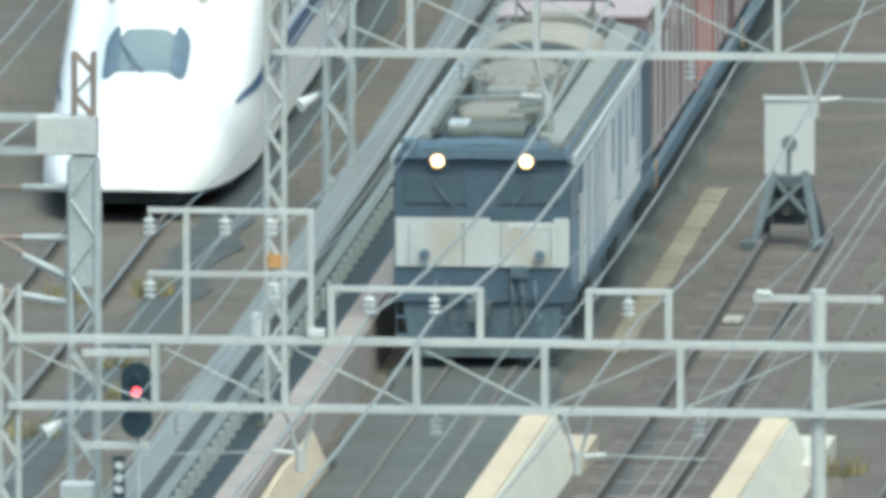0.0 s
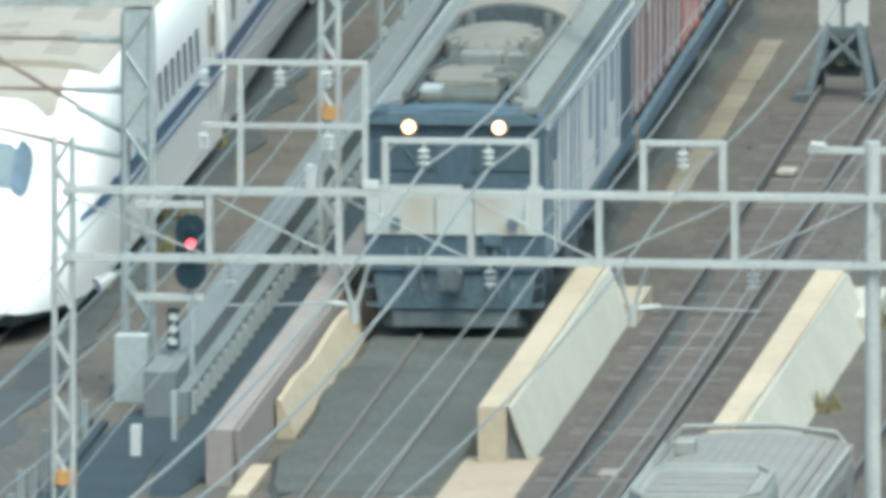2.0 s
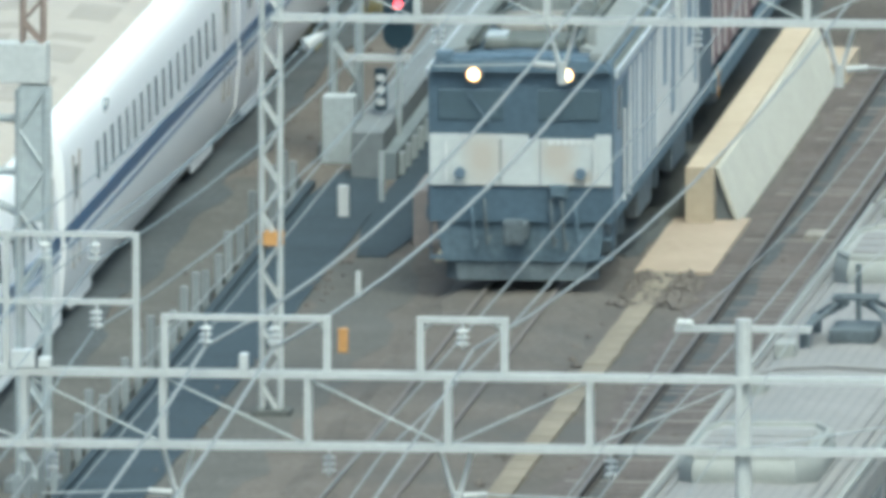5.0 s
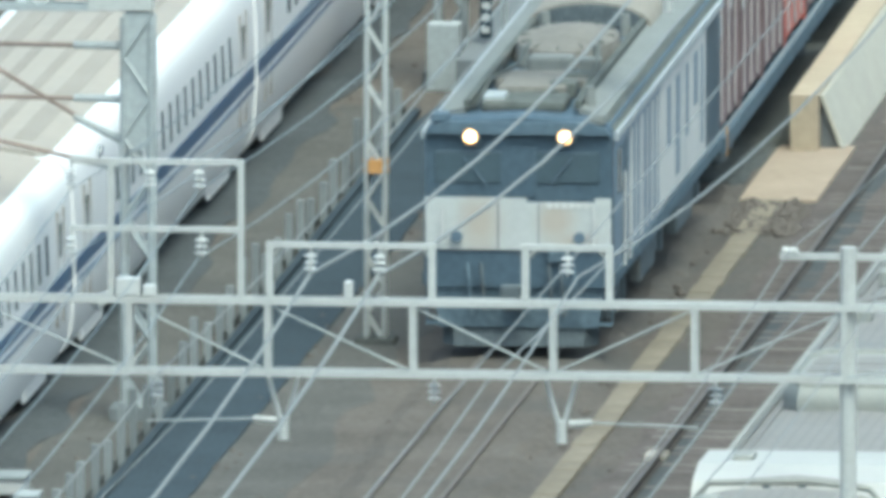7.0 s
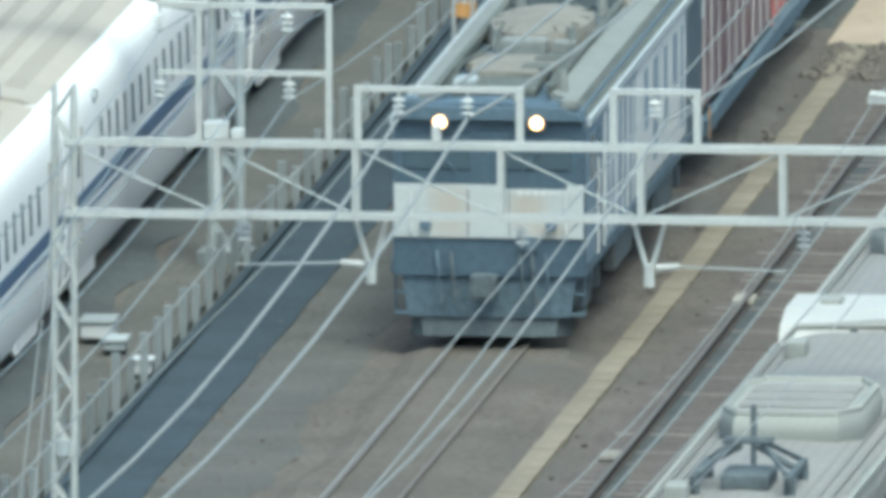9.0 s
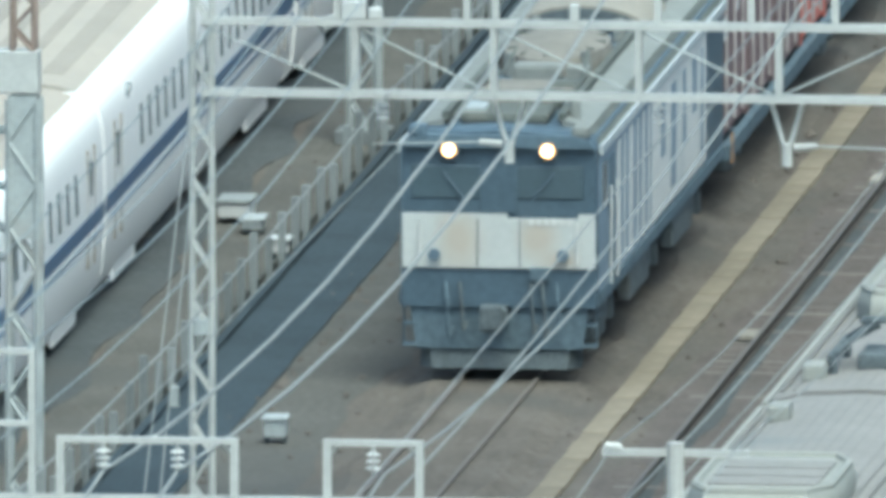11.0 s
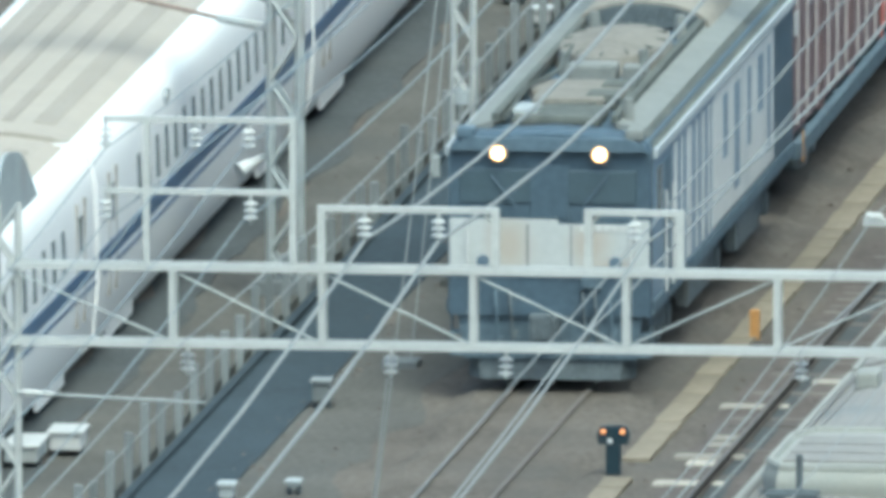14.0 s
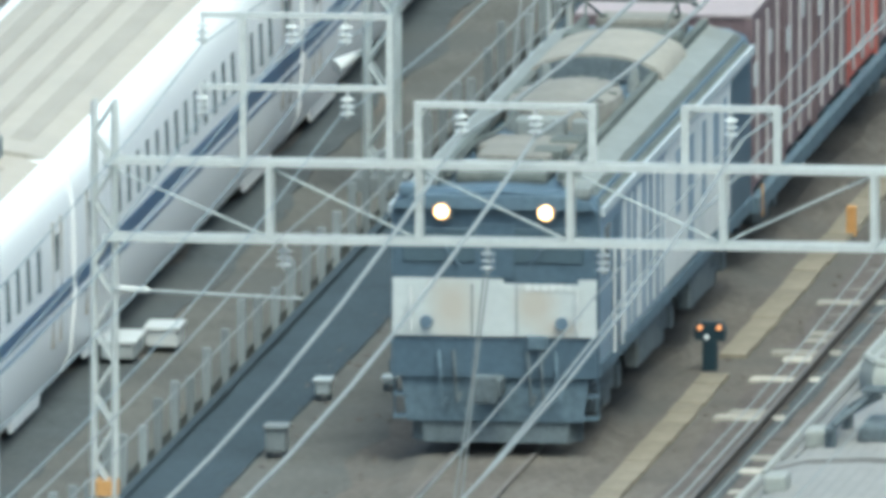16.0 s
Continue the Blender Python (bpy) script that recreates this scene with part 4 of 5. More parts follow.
        for ya in (F0 + 4.6, F0 + 10.6):
            bm = bm_new()
            box(bm, s * 1.28 - 0.10, s * 1.28 + 0.10, ya, ya + 2.3, 0.55, 1.0, 0.04)
            part("underfloor_tank", bm, "under_dark", t)
    for y in (-6.0, 0.0, 6.0):
        bogie(t, y, 1.08, 1.25, 0.56)
    # roof
    for s in (-1, 1):
        bm = bm_new()
        prism(bm, [(s * 0.84, 3.50), (s * 1.24, 3.42), (s * 1.24, 3.525), (s * 0.84, 3.63)], F0 + 0.55, R0 - 0.55)
        part("roof_walkway", bm, "roof_pale", t, "pale roof edge")
        bm = bm_new()
        box(bm, s * 0.82 - 0.05, s * 0.82 + 0.05, F0 + 0.6, R0 - 0.6, 3.60, 3.72)
        part("roof_rail", bm, "roof_olive", t)
    blocks = [(-8.1, -6.9, 0.62, 0.10, "roof_olive"), (-6.7, -5.5, 0.50, 0.16, "roof_beige"), (-5.2, -4.1, 0.70, 0.10, "roof_beige"), (-3.8, -3.3, 0.34, 0.26, "roof_pale"), (5.3, 6.0, 0.80, 0.26, "roof_olive"), (7.4, 8.2, 0.6, 0.2, "roof_beige")]
    for x, ya, yb, w, h, m_ in ((0.58, -3.7, -3.3, 0.16, 0.22, "roof_pale"), (0.42, -6.4, -5.8, 0.20, 0.18, "roof_olive"), (-0.45, -7.9, -7.2, 0.16, 0.16, "steel_dull"), (0.50, -5.0, -4.4, 0.22, 0.14, "roof_olive")):
        bm = bm_new()
        box(bm, x - w, x + w, ya, yb, 3.56, 3.60 + h, 0.03)
        part("roof_vent", bm, m_, t)
    for pts in ([(-0.72, -8.0, 3.62), (-0.70, -5.4, 3.74), (-0.45, -4.0, 3.78), (-0.40, -2.6, 3.95)], [(0.74, -7.6, 3.62), (0.72, -4.2, 3.76), (0.60, -2.4, 3.90)], [(-0.55, -7.0, 3.66), (0.30, -6.9, 3.70), (0.66, -6.0, 3.66)]):
        bm = bm_new()
        chain(bm, pts, 0.028, 5)
        part("roof_pipe", bm, "roof_olive", t)
    for ya, yb, w, h, m_ in blocks:
        bm = bm_new()
        box(bm, -w, w, ya, yb, 3.54, 3.60 + h, 0.06)
        part("roof_hatch", bm, m_, t)
    bm = bm_new()
    n = 20
    for r0, r1, z0, z1 in ((0.80, 0.74, 3.56, 3.82), (0.74, 0.2, 3.82, 3.95)):
        loft(bm, [[(r0 * math.cos(a), -0.9 + 2.6 * r0 * math.sin(a), z0) for a in [2 * math.pi * i / n for i in range(n)]],
                  [(r1 * math.cos(a), -0.9 + 2.6 * r1 * math.sin(a), z1) for a in [2 * math.pi * i / n for i in range(n)]]])
    dome = part("roof_dome", bm, "roof_beige", t, "weathered beige oval roof cover")
    bm = bm_new()
    for i in range(6):
        a = math.pi * i / 6
        tube(bm, (0.7 * math.cos(a), -0.9 + 1.8 * math.sin(a), 3.85), (-0.7 * math.cos(a), -0.9 - 1.8 * math.sin(a), 3.85), 0.02, 4)
    part("dome_rib", bm, "roof_olive", dome)
    bm = bm_new()
    arch = [(0.94 * math.cos(a), 3.60 + 0.36 * math.sin(a)) for a in [math.pi * i / 12 for i in range(13)]]
    prism(bm, arch, 2.4, 5.1)
    part("roof_arch", bm, "arch_cream", t, "cream arched roof cover", True)
    # the arch is solid; a dark plate paints the shadowed opening on its front
    bm = bm_new()
    prism(bm, [(x * 0.93, 3.56 + (z - 3.56) * 0.9) for x, z in arch], 2.34, 2.398)
    part("arch_mouth", bm, "under_dark", t, "dark plate coloured as the shade in the arch's opening")
    for yc in (6.6,):
        bm = bm_new()
        for s in (-1, 1):
            chain(bm, [(s * 0.55, yc - 0.9, 3.85), (s * 0.62, yc, 4.12), (s * 0.55, yc + 0.9, 3.85)], 0.022, 5)
            tube(bm, (-0.8, yc + s * 0.18, 4.18), (0.8, yc + s * 0.18, 4.18), 0.03, 5)
            chain(bm, [(s * 0.8, yc + 0.18, 4.18), (s * 0.95, yc, 4.05), (s * 0.8, yc - 0.18, 4.18)], 0.02, 5)
        for k in (-0.9, 0.9):
            for s in (-0.5, 0.5):
                tube(bm, (s, yc + k, 3.55), (s, yc + k, 3.85), 0.06, 8)
        part("pantograph", bm, "roof_olive", t)
    for x, y in ((-0.5, -2.6), (0.55, -2.3), (0.62, 1.6), (-0.6, 1.8), (0.95, -7.6)):
        bm = bm_new()
        tube(bm, (x, y, 3.55), (x, y, 3.88), 0.10, 10, 0.07)
        part("roof_insulator", bm, "roof_pale", t, "", True)
    return t


def container_wagon():
    t = thing("container_wagon", "dark blue-grey flat wagon loaded with containers", "wagon", "wagons behind the locomotive")
    bm = bm_new()
    box(bm, -0.35, 0.35, -9.9, 9.9, 0.62, 0.98)
    for s in (-1, 1):
        box(bm, s * 1.28 - 0.06, s * 1.28 + 0.06, -9.9, 9.9, 0.78, 1.0)
    for i in range(11):
        y = -9.8 + i * 1.96
        box(bm, -1.28, 1.28, y - 0.08, y + 0.08, 0.80, 0.99)
    part("frame", bm, "loco_skirt", t)
    for y in (-6.9, 6.9):
        bogie(t, y, 1.0, 0.95, 0.43)
    for s in (-1, 1):
        bm = bm_new()
        tube(bm, (s * 1.1, -3, 0.7), (s * 1.1, 3, 0.7), 0.05, 6)
        part("brake_pipe", bm, "ballast_grey", t)
        bm = bm_new()
        tube(bm, (s * 1.34, s * -9.5, 0.7), (s * 1.34, s * -9.5, 1.15), 0.015, 5)
        part("hand_grip", bm, "orange_paint", t)
        bm = bm_new()
        box(bm, -0.12, 0.12, s * 10.2 - 0.3, s * 10.2 + 0.3, 0.74, 1.0, 0.04)
        part("coupler", bm, "under_dark", t)
    return t


def container(material, label, top="container_top"):
    t = thing("freight_container", label, "container", "containers on the wagons")
    bm = bm_new()
    box(bm, -1.20, 1.20, -1.83, 1.83, 0.06, 2.44)
    part("shell", bm, material, t)
    bm = bm_new()
    box(bm, -1.22, 1.22, -1.86, 1.86, 2.442, 2.50, 0.02)
    part("roof_panel", bm, top, t)
    for sx in (-1, 1):
        for sy in (-1, 1):
            bm = bm_new()
            box(bm, sx * 1.17 - 0.06, sx * 1.17 + 0.06, sy * 1.79 - 0.07, sy * 1.79 + 0.07, 0, 2.438)
            part("corner_post", bm, material, t)
        for k in (-0.95, -0.02, 0.02, 0.95):
            bm = bm_new()
            tube(bm, (sx * 1.22, k * 1.25, 0.15), (sx * 1.22, k * 1.25, 2.35), 0.03, 6)
            part("lock_bar", bm, "container_frame", t)
        for y, z in ((-1.45, 1.62), (0.30, 1.85)):
            bm = bm_new()
            box(bm, sx * 1.225 - 0.008, sx * 1.225 + 0.008, y - 0.22, y + 0.22, z - 0.16, z + 0.16)
            part("label_plate", bm, "sign_white", t, "small white plate")
        for y in (-0.62, 0.62):
            bm = bm_new()
            box(bm, sx * 1.205 - 0.006, sx * 1.205 + 0.006, y - 0.5, y + 0.5, 1.5, 2.1)
            part("door_plate", bm, "container_maroon" if material == "container_maroon" else "sign_white", t)
    return t


# ---- express train ----
def lerp(s, tab):
    for (a, va), (b, vb) in zip(tab, tab[1:]):
        if s <= b:
            u = max(0.0, (s - a) / (b - a))
            return va + (vb - va) * u
    return tab[-1][1]


def nose_point(u, s):
    """The nose's skin: u across from -1 to 1, s metres behind the tip."""
    w = lerp(s, [(0, 0.50), (0.25, 0.86), (0.8, 1.14), (2, 1.38), (4, 1.56), (7, 1.66), (10, 1.68)])
    side = lerp(s, [(0, 0.52), (0.25, 0.78), (0.8, 0.98), (2, 1.20), (3.5, 1.36), (4.6, 1.48), (5.6, 1.60), (6.6, 1.82), (8, 2.45), (9.3, 2.86), (10.6, 3.02), (11.5, 3.04)])
    top = lerp(s, [(0, 0.52), (0.25, 0.78), (0.8, 1.0), (2, 1.25), (3.5, 1.52), (5, 1.90), (6, 2.42), (7, 2.80), (8.5, 3.00), (10, 3.06), (11.5, 3.05)])
    n = lerp(s, [(0, 2.4), (3, 3.2), (7, 4.5), (10.5, 9.0)])
    low = lerp(s, [(0, 0.42), (0.6, 0.33), (2, 0.26), (6, 0.12)])
    x = w * u
    h = max(0.0, 1 - abs(u) ** n) ** (1 / lerp(s, [(0, 2.0), (7, 2.5), (10.5, 3.0)]))
    crown = side + (top - side) * math.exp(-(x / 0.80) ** 4)
    return Vector((x, s, low + (crown - low) * h))


def skin_at(s, z):
    """The point of the nose's side at height z, s metres behind the tip."""
    lo, hi = 0.3, 1.0
    for i in range(24):
        u = (lo + hi) / 2
        lo, hi = (u, hi) if nose_point(u, s).z > z else (lo, u)
    return nose_point(lo, s)


BODY = [(1.46, 0.10), (1.62, 0.42), (1.68, 1.15), (1.67, 1.95), (1.65, 2.42), (1.61, 2.68), (1.52, 2.87), (1.38, 2.97), (1.26, 3.00)]
ROOF = [(1.29, 2.985), (1.0, 3.08), (0.55, 3.14), (0.0, 3.16)]


def both(half):
    return half + [(-x, z) for x, z in half[::-1] if x > 1e-6]


WIN = None


def fit_out(t, ya, yb, spot, first=False, striped=False):
    """Stripe, windows, doors and roof seams of one car between ya and yb."""
    global WIN
    if WIN is None:
        bm = bm_new()
        box(bm, -0.012, 0.012, -0.16, 0.16, -0.28, 0.30)
        WIN = shape(bm, "window", "glass_train")
    for s in (-1, 1):
        bm = bm_new()
        box(bm, s * 1.674 - 0.014, s * 1.674 + 0.014, ya, yb, 1.27, 1.50)
        if first:
            rows = []
            for i in range(15):
                d = 5.9 + 3.4 * i / 14
                mid, wide = 1.20 + 0.18 * (i / 14) ** 0.8, 0.02 + 0.095 * i / 14
                rows.append([skin_at(d, mid + k * wide) for k in (-1, 0, 1)])
            for k, lift in ((0, 0.006), (1, 0.022)):
                rows_k = [[bm.verts.new((s * (p.x + lift), p.y - 13.5 - lift * 0.4, p.z + lift * 0.3)) for p in r] for r in rows]
                for a, b in zip(rows_k, rows_k[1:]):
                    for j in (0, 1):
                        bm.faces.new((a[j], a[j + 1], b[j + 1], b[j]))
        stripe = part("stripe", bm, "stripe_blue", t, "blue stripe below the windows")
        bm = bm_new()
        box(bm, s * 1.680 - 0.010, s * 1.680 + 0.010, ya + 0.4, yb, 1.13, 1.18)
        part("thin_stripe", bm, "stripe_blue", stripe)
        y = ya + (4.6 if not first else 3.4)
        while y < yb - 3.2:
            w = new("window", WIN)
            w.parent = t
            w.matrix_basis = pose(s * (1.648 if first else 1.668), y, 1.98, 0, -s * 2.5, 0)
            y += 1.04
        for y in ((ya + 1.6, yb - 1.5) if not first else (ya + 1.9, yb - 1.5)):
            bm = bm_new()
            for k in (-0.40, 0.40):
                box(bm, s * 1.655 - 0.02, s * 1.655 + 0.028, y + k - 0.025, y + k + 0.025, 0.75, 2.45)
            door = part("door", bm, "roof_seam", t)
            bm = bm_new()
            box(bm, s * 1.655 - 0.012, s * 1.655 + 0.022, y - 0.16, y + 0.16, 1.75, 2.25)
            part("door_window", bm, "glass_train", door)
        bm = bm_new()
        tube(bm, (s * 1.57, spot, 2.60), (s * 1.64, spot, 2.58), 0.17, 12)
        part("side_display", bm, "glass_train", t, "small dark display window")
    # soft dirty fields on the roof, one side and then the other
    up = 0.036 if first else 0.0
    n = int((yb - ya) / 2.9)
    if striped:
        for s in (-1, 1):
            for x0, x1, z0, z1 in ((0.18, 0.34, 3.166, 3.160), (0.62, 0.92, 3.142, 3.100)):
                bm = bm_new()
                prism(bm, [(s * x0, 3.05), (s * x1, 3.04), (s * x1, z1), (s * x0, z0)], ya + 1.2, yb - 1.2)
                part("roof_panel", bm, "roof_seam", t, "long grimy roof stripe")
        n = 0
    for i in range(n):
        for s in (-1, 1):
            long = 1.9 if (i + (s > 0)) % 2 else 0.75
            y = ya + 1.6 + (i + 0.25 * s) * (yb - ya - 3.2) / n
            bm = bm_new()
            prism(bm, [(s * x, z + up) for x, z in ((0.30, 3.10), (0.96, 3.04), (0.96, 3.092), (0.55, 3.147), (0.30, 3.156))], y, min(y + long, yb - 0.6))
            part("roof_panel", bm, "roof_seam", t, "grimy darker roof field")
    for y in (ya + 3.6 if not first else ya + 2, yb - 3.6):
        bogie(t, y, 0.95, 1.25, 0.43)


def express_car(k, spot):
    t = thing("express_train_car", "white express train car with a blue stripe and cream roof", "train car", "cars of the express train")
    bm = bm_new()
    prism(bm, both(BODY), -12.3, 12.3)
    part("body", bm, "white_gloss", t, "glossy white body", True)
    bm = bm_new()
    prism(bm, both(ROOF) + [(-1.1, 2.85), (1.1, 2.85)], -12.28, 12.28)
    part("roof", bm, "roof_cream", t, "cream grey roof")
    bm = bm_new()
    prism(bm, [(1.45, 0.5), (1.52, 2.6), (1.25, 2.92), (-1.25, 2.92), (-1.52, 2.6), (-1.45, 0.5)], 12.3, 12.72)
    part("gangway_bellows", bm, "loco_pale", t)
    for s in (-1, 1):
        for y in (-8.7, 8.7):
            bm = bm_new()
            box(bm, s * 1.49 - 0.04, s * 1.49 + 0.04, y - 1.4, y + 1.4, 0.0, 0.4, 0.035)
            part("bogie_cover", bm, "white_gloss", t)
    fit_out(t, -12.3, 12.3, spot, striped=k in (1, 2, 3, 4, 5, 7))
    return t


def lead_car():
    t = thing("express_train_lead_car", "white express train leading car with a long smooth nose", "train car", "cars of the express train")
    ss = [0.0, 0.1, 0.25, 0.5, 0.8, 1.2, 1.6, 2.0, 2.5, 3, 3.5, 4, 4.5, 5, 5.5, 6, 6.5, 7, 7.5, 8, 8.5, 9, 9.5, 10, 10.5, 11, 11.7, 12.5, 16, 20, 24, 27.0]
    us = [math.sin(math.radians(-90 + 180 * i / 40)) for i in range(41)]
    bm = bm_new()
    loft(bm, [[nose_point(u, s) - Vector((0, 13.5, 0)) for u in us] for s in ss])
    body = part("body", bm, "white_gloss", t, "glossy white body and nose", True)

    def patch(name, u0, u1, s0, s1, m_, lift, parent, label, nu=12, ns=8, rounding=2.6, least=0.55):
        bm = bm_new()
        rows = []
        for j in range(ns + 1):
            b = -1 + 2 * j / ns
            wid = max(0.0, 1 - abs(b) ** (rounding * 2)) ** 0.5
            row = []
            for i in range(nu + 1):
                a = -1 + 2 * i / nu
                u = (u0 + u1) / 2 + (u1 - u0) / 2 * a * max(least, wid)
                p = nose_point(u, (s0 + s1) / 2 + (s1 - s0) / 2 * b)
                row.append(bm.verts.new(p + Vector((0, -13.5 - lift * 0.5, lift))))
            rows.append(row)
        for a, b in zip(rows, rows[1:]):
            for i in range(nu):
                bm.faces.new((a[i], a[i + 1], b[i + 1], b[i]))
        return part(name, bm, m_, parent, label, True)

    screen = patch("windscreen", -0.40, 0.40, 4.72, 5.95, "glass_cab", 0.014, t, "pale reflecting windscreen")
    for u0, u1 in ((-0.43, -0.27), (0.27, 0.43)):
        patch("side_window", u0, u1, 4.66, 6.25, "louvre", 0.026, screen, "dark quarter window", 6, 8)
    bm = bm_new()
    chain(bm, [nose_point(0.0, 4.6) + Vector((0, -13.55, 0.05)), nose_point(-0.26, 5.6) + Vector((0, -13.55, 0.06))], 0.02, 5)
    part("wiper", bm, "louvre", screen)
    patch("roof_front", -0.5, 0.5, 7.7, 10.75, "roof_cream", 0.012, t, "cream grey front of the roof", 16, 10, 8.0, 0.88)
    bm = bm_new()
    prism(bm, both([(1.29, 2.99), (1.0, 3.13), (0.55, 3.175), (0.0, 3.185)]) + [(-1.1, 2.85), (1.1, 2.85)], -2.9, 13.48)
    part("roof", bm, "roof_cream", t, "cream grey roof")
    bm = bm_new()
    loft(bm, [[(-0.85, -12.5, 0.10), (0.85, -12.5, 0.10), (0.9, -12.5, 0.36), (-0.9, -12.5, 0.36)], [(-1.5, -9, 0.02), (1.5, -9, 0.02), (1.5, -9, 0.2), (-1.5, -9, 0.2)]])
    part("lower_skirt", bm, "under_dark", t, "dark underside skirt")
    bm = bm_new()
    prism(bm, [(1.45, 0.5), (1.52, 2.6), (1.25, 2.92), (-1.25, 2.92), (-1.52, 2.6), (-1.45, 0.5)], 13.5, 13.95)
    part("gangway_bellows", bm, "loco_pale", t)
    fit_out(t, -4.2, 13.5, -1.5, True)
    return t


def pantograph_shield(car):
    for s in (-1, 1):
        bm = bm_new()
        prof = [(2.8, 2.90), (7.9, 2.90), (6.5, 3.58), (5.9, 3.76), (4.9, 3.88), (4.4, 3.90), (4.0, 3.80)]
        loft(bm, [[(x, y, z) for y, z in prof] for x in (s * 1.40, s * 1.46)])
        part("pantograph_shield", bm, "steel_dull", car, "grey-blue pantograph shield")
    bm = bm_new()
    chain(bm, [(0, 4.6, 3.2), (0, 5.9, 4.1), (0, 5.1, 4.75)], 0.05, 6)
    tube(bm, (-0.9, 5.1, 4.78), (0.9, 5.1, 4.78), 0.04, 6)
    box(bm, -0.6, 0.6, 3.9, 5.3, 3.1, 3.42, 0.05)
    part("pantograph", bm, "under_dark", car)


# ---- parked commuter train ----
def parked_car(ya, yb, ac_y, panto=None, end_cap=False, rim=False, proud=0.005):
    t = thing("commuter_train_car", "silver commuter train car parked on the siding, ribbed grey roof", "train car", "cars of the parked commuter train", pose(line((ya + yb) / 2) + 8.05, (ya + yb) / 2, 0.165, 0, 0, heading((ya + yb) / 2)))
    h = (yb - ya) / 2
    bm = bm_new()
    prism(bm, both([(1.38, 0.95), (1.42, 1.2), (1.42, 3.05), (1.34, 3.22)]), -h, h)
    part("body", bm, "roof_silver", t, "brushed steel body")
    bm = bm_new()
    prism(bm, both([(1.36, 3.18), (1.28, 3.30), (0.8, 3.42), (0, 3.46)]) + [(-1.2, 3.1), (1.2, 3.1)], -h + 0.04, h - 0.04)
    roof = part("roof", bm, "roof_silver", t, "pale grey roof")
    bm = bm_new()
    for i in range(15):
        x = -1.19 + i * 0.17
        z = 3.46 - 0.055 * abs(x) - (0.06 * max(0, abs(x) - 0.8))
        box(bm, x - 0.022, x + 0.022, -h + 0.5, h - 0.5, z - 0.03, z + proud)
    part("roof_ribs", bm, "rib_silver", roof)
    for s in (-1, 1):
        bm = bm_new()
        box(bm, s * 1.37 - 0.04, s * 1.37 + 0.04, -h, h, 3.20, 3.27)
        part("gutter", bm, "ac_white", t)
        for i in range(5):
            y = -h + 2.2 + i * (2 * h - 4.4) / 4
            bm = bm_new()
            box(bm, s * 1.425 - 0.012, s * 1.425 + 0.012, y - 0.65, y + 0.65, 1.15, 3.0)
            d = part("door", bm, "rib_silver", t)
            for k in (-0.3, 0.3):
                bm = bm_new()
                box(bm, s * 1.44 - 0.006, s * 1.44 + 0.006, y + k - 0.22, y + k + 0.22, 1.95, 2.75)
                part("door_window", bm, "glass_train", d)
            if i < 4:
                bm = bm_new()
                yy = y + (2 * h - 4.4) / 8
                box(bm, s * 1.422 - 0.01, s * 1.422 + 0.01, yy - 0.95, yy + 0.95, 1.9, 2.75)
                part("window", bm, "glass_train", t)
    yl = ac_y - (ya + yb) / 2
    octo = [(-0.72, -2.0), (0.72, -2.0), (0.98, -1.3), (0.98, 1.3), (0.72, 2.0), (-0.72, 2.0), (-0.98, 1.3), (-0.98, -1.3)]
    bm = bm_new()
    loft(bm, [[(x * k, yl + y * k, z) for x, y in octo] for k, z in ((1.0, 3.36), (1.02, 3.55), (1.0, 3.70), (0.95, 3.78))])
    ac = part("air_conditioner", bm, "ac_white", t, "off-white roof air conditioner", True)
    bm = bm_new()
    ring = [(x * 0.93, yl + y * 0.94, 3.79) for x, y in octo]
    chain(bm, ring + [ring[0]], 0.06, 6)
    part("rim", bm, "ac_white", ac)
    for yy in (-0.85, 0.0, 0.85):
        bm = bm_new()
        box(bm, -0.74, 0.74, yl + yy - 0.36, yl + yy + 0.36, 3.775, 3.81)
        part("grille", bm, "ac_grille", ac, "grey slatted grille")
    for yy in (-h + 1.6, h - 2.4):
        bm = bm_new()
        box(bm, -1.0, -0.7, yy - 0.3, yy + 0.3, 3.38, 3.62, 0.05)
        part("roof_vent", bm, "ac_white", t)
    if panto is not None:
        yp = panto - (ya + yb) / 2
        bm = bm_new()
        for s in (-1, 1):
            chain(bm, [(s * 0.62, yp - 0.9, 3.70), (s * 0.16, yp + 0.1, 4.06), (s * 0.62, yp + 0.9, 3.70)], 0.04, 5)
            chain(bm, [(s * 0.62, yp, 3.70), (s * 0.10, yp + 0.1, 3.98)], 0.05, 5)
            box(bm, s * 0.65 - 0.05, s * 0.65 + 0.05, yp - 1.1, yp + 1.1, 3.62, 3.70)
            tube(bm, (-0.34, yp + s * 0.16, 4.06), (0.34, yp + s * 0.16, 4.06), 0.035, 5)
            for k in (-0.9, 0.9):
                tube(bm, (s * 0.65, yp + k, 3.40), (s * 0.65, yp + k, 3.64), 0.08, 8)
        box(bm, -0.34, 0.34, yp - 0.6, yp + 0.6, 3.44, 3.66, 0.05)
        part("pantograph", bm, "under_dark", t, "dark folded pantograph")
        bm = bm_new()
        tube(bm, (-0.10, yp + 1.6, 3.4), (-0.10, yp + 1.6, 4.35), 0.045, 8)
        part("lightning_arrester", bm, "under_dark", t)
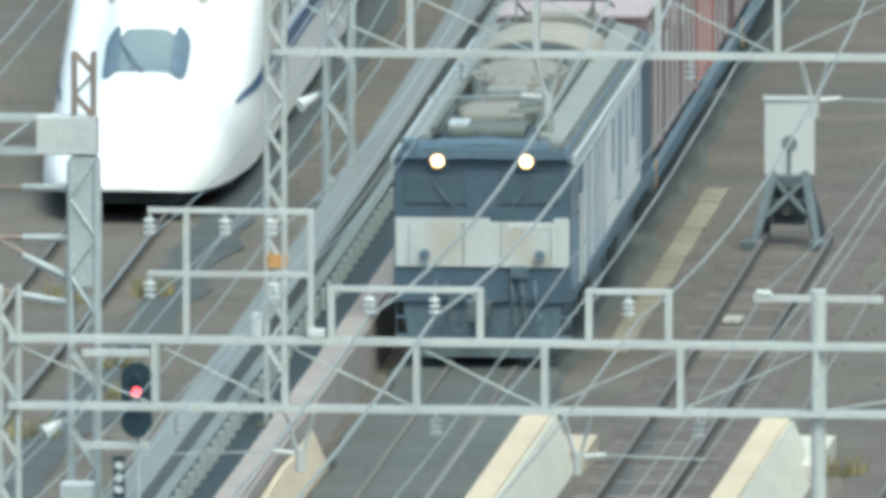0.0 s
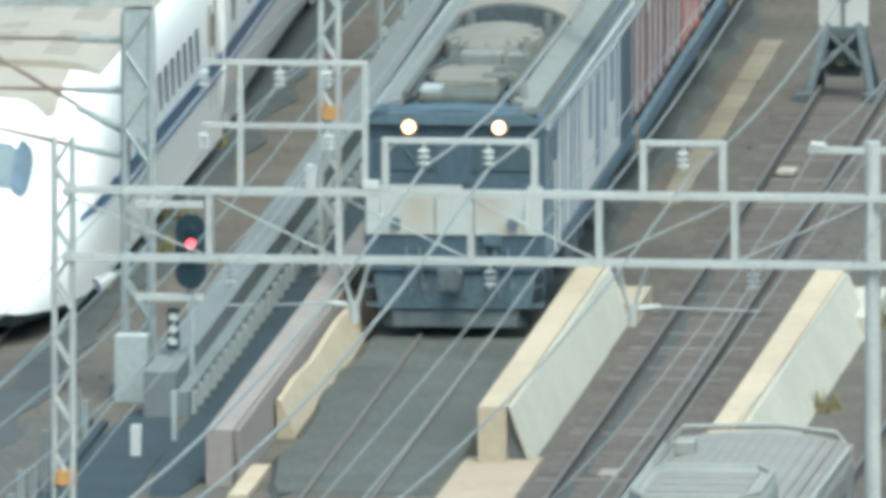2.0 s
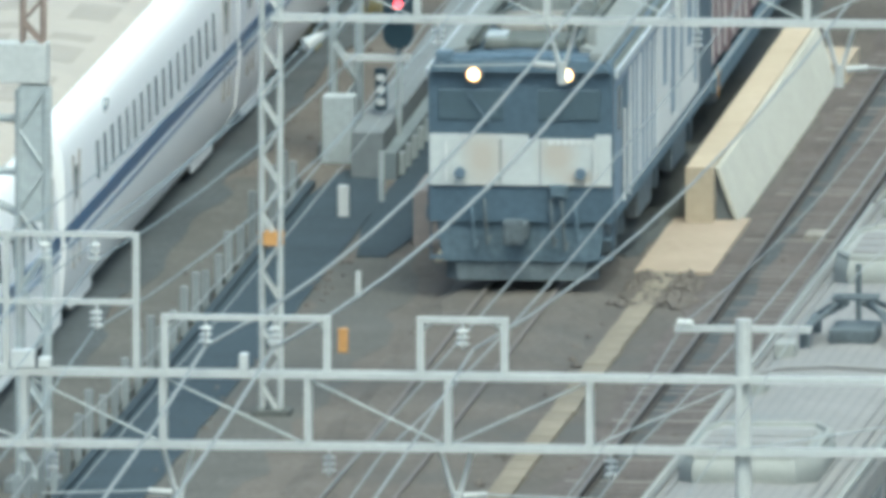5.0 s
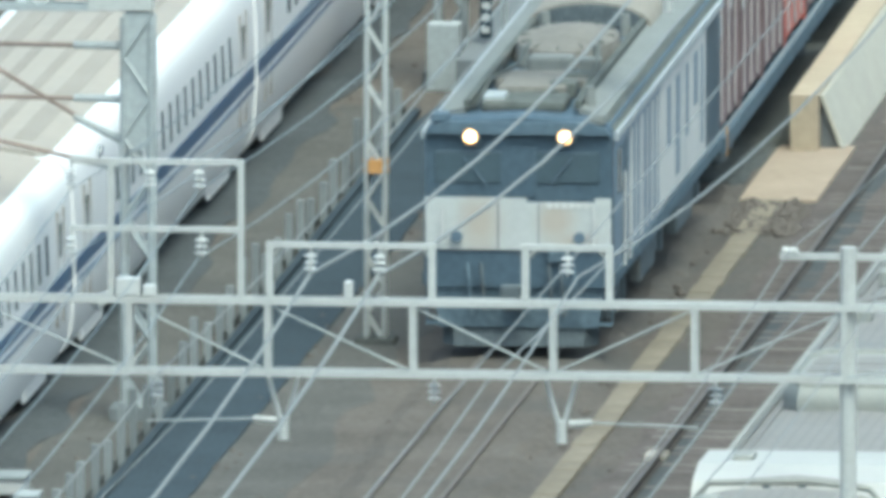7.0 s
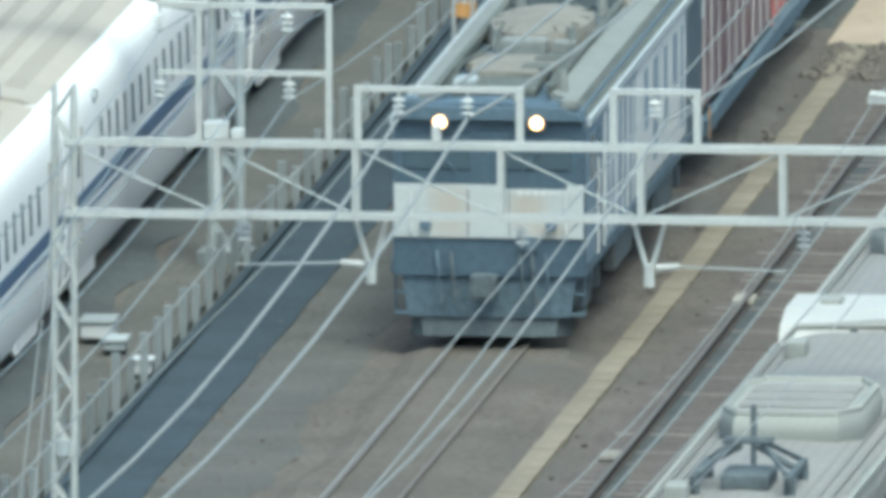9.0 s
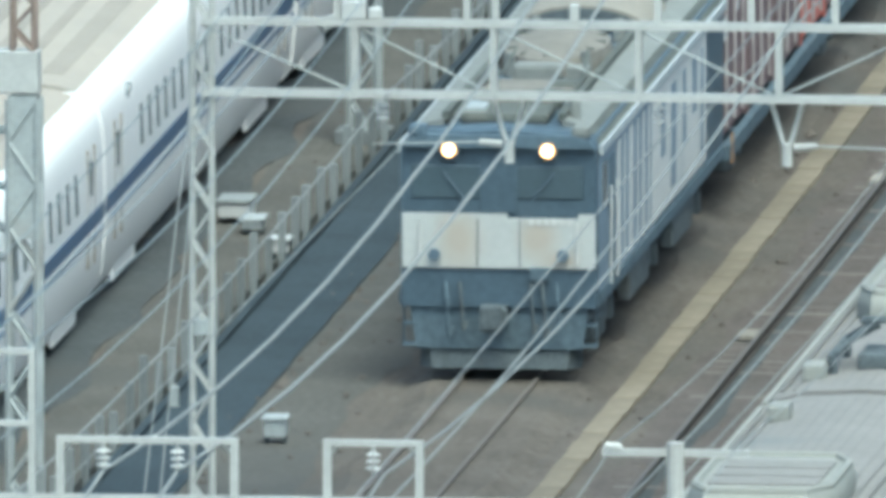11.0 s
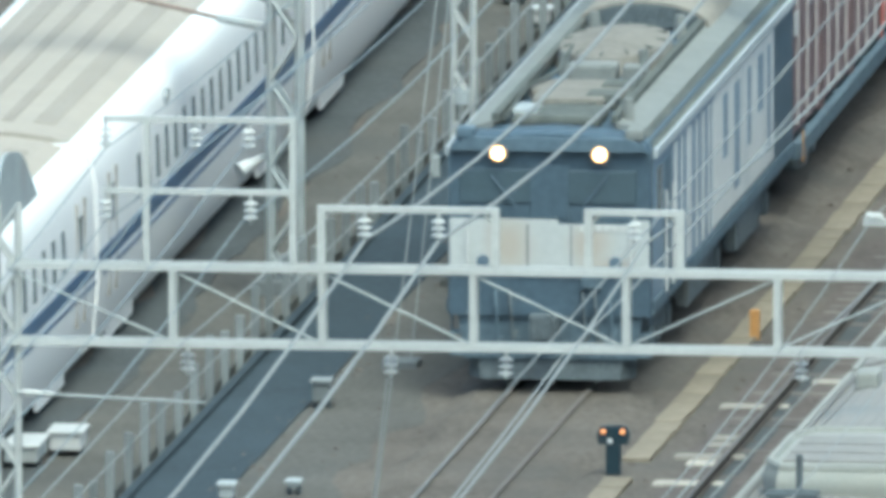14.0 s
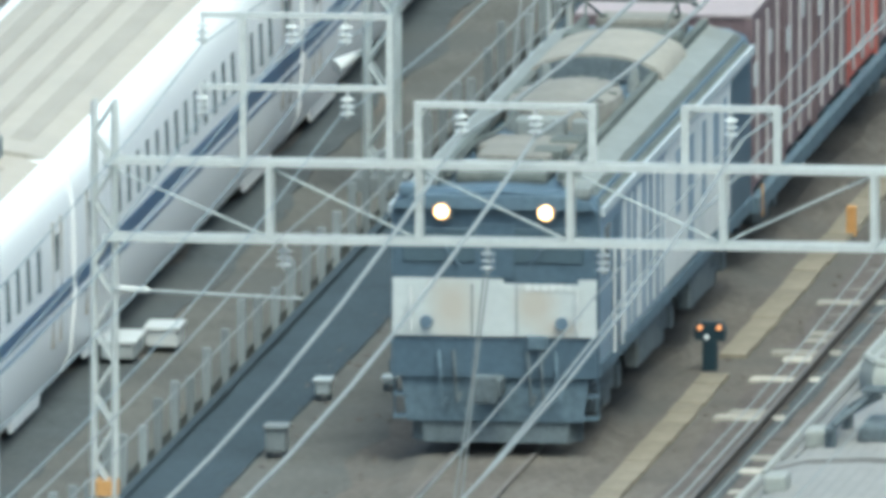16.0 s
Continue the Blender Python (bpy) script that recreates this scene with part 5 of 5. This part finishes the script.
    if end_cap:
        bm = bm_new()
        cap = [(-h + 2.9, 3.47), (-h + 2.5, 3.54), (-h + 0.9, 3.55), (-h + 0.1, 3.40), (-h - 0.25, 3.10), (-h - 0.35, 2.6), (-h - 0.35, 1.0), (-h + 2.9, 1.0)]
        loft(bm, [[(x, y, z) for y, z in cap] for x in (-1.44, 1.44)])
        part("end_cap", bm, "cap_white", t, "white rounded car end")
        for x in (-0.35, 0.15):
            bm = bm_new()
            box(bm, x - 0.05, x + 0.05, -h - 0.5, -h - 0.3, 2.9, 3.45, 0.02)
            part("cable_guide", bm, "under_dark", t)
    if rim:
        bm = bm_new()
        chain(bm, [(-1.3, h, 3.28), (-1.1, h, 3.50), (0.3, h, 3.54), (1.15, h, 3.44), (1.3, h, 3.26)], 0.05, 6)
        part("roof_rim", bm, "ac_white", t, "white raised roof rim")
    for y in (-h + 3.4, h - 3.4):
        bogie(t, y, 1.0, 1.05, 0.43)
    bm = bm_new()
    box(bm, -1.1, 1.1, -h + 5.5, h - 5.5, 0.35, 0.95, 0.04)
    part("underfloor_boxes", bm, "under_dark", t)
    return t


parked_car(793.7, 815.0, 805.8, panto=797.0, rim=True)
parked_car(772.3, 793.3, 782.2, end_cap=True)
parked_car(751.7, 771.4, 761.4, panto=754.5, rim=True, proud=0.003)
parked_car(731.3, 751.3, 740.3, proud=0.003)
parked_car(710.9, 730.9, 719.3, panto=713.0, proud=0.003)
parked_car(690.5, 710.5, 700.5, proud=0.003)

loco = locomotive()
wagons = [container_wagon()]
wagons += [copy_thing(wagons[0], Matrix()) for i in range(2)]
mar = container("container_maroon", "maroon freight container with a faded pink roof")
red = container("container_red", "bright red freight container", "container_red")
boxes = []
for w in range(3):
    for i in range(5):
        src = red if (w, i) in ((0, 3), (2, 1)) else mar
        boxes.append((copy_thing(src, Matrix()), w, i))
for o in (mar, red):
    for c in o.children_recursive:
        bpy.data.objects.remove(c)
    bpy.data.objects.remove(o)
lead = lead_car()
cars = [express_car(k, -12.3 + sp) for k, sp in enumerate((6.0, 3.6, 4.0, 3.2, 8.0, 4.4, 4.0, 4.0, 4.0, 4.0))]
pantograph_shield(cars[3])
for car in (cars[1], cars[4]):
    bm = bm_new()
    box(bm, 0.15, 0.75, 11.2, 12.2, 3.05, 3.42, 0.06)
    part("cable_coupler", bm, "shadow_box", car, "dark roof cable box")


def motions():
    times = [i * 0.5 for i in range(33)]

    def front(s):
        return 871.88 - 7.8608 * s - 0.08168 * s * s + 0.002642 * s ** 3

    def on_line(y, off, z):
        return pose(line(y) + off, y, z, 0, 0, heading(y))

    def on_express(y):
        return pose(express(y), y, 0.165, 0, 0, express_turn(y))

    walk(loco, [(s, on_line(front(s) + 8.75, 0.0, 0.165)) for s in times])
    for i, w in enumerate(wagons):
        walk(w, [(s, on_line(front(s) + 28.75 + i * 20.9, 0.0, 0.165)) for s in times])
    for o, w, i in boxes:
        walk(o, [(s, on_line(front(s) + 28.75 + w * 20.9 - 7.84 + i * 3.92, 0.0, 1.167)) for s in times])
    walk(lead, [(s, on_express(892.4 - 18.9 * s + 13.5)) for s in times])
    for i, c in enumerate(cars):
        walk(c, [(s, on_express(892.4 - 18.9 * s + 39.9 + i * 25.0)) for s in times])


motions()
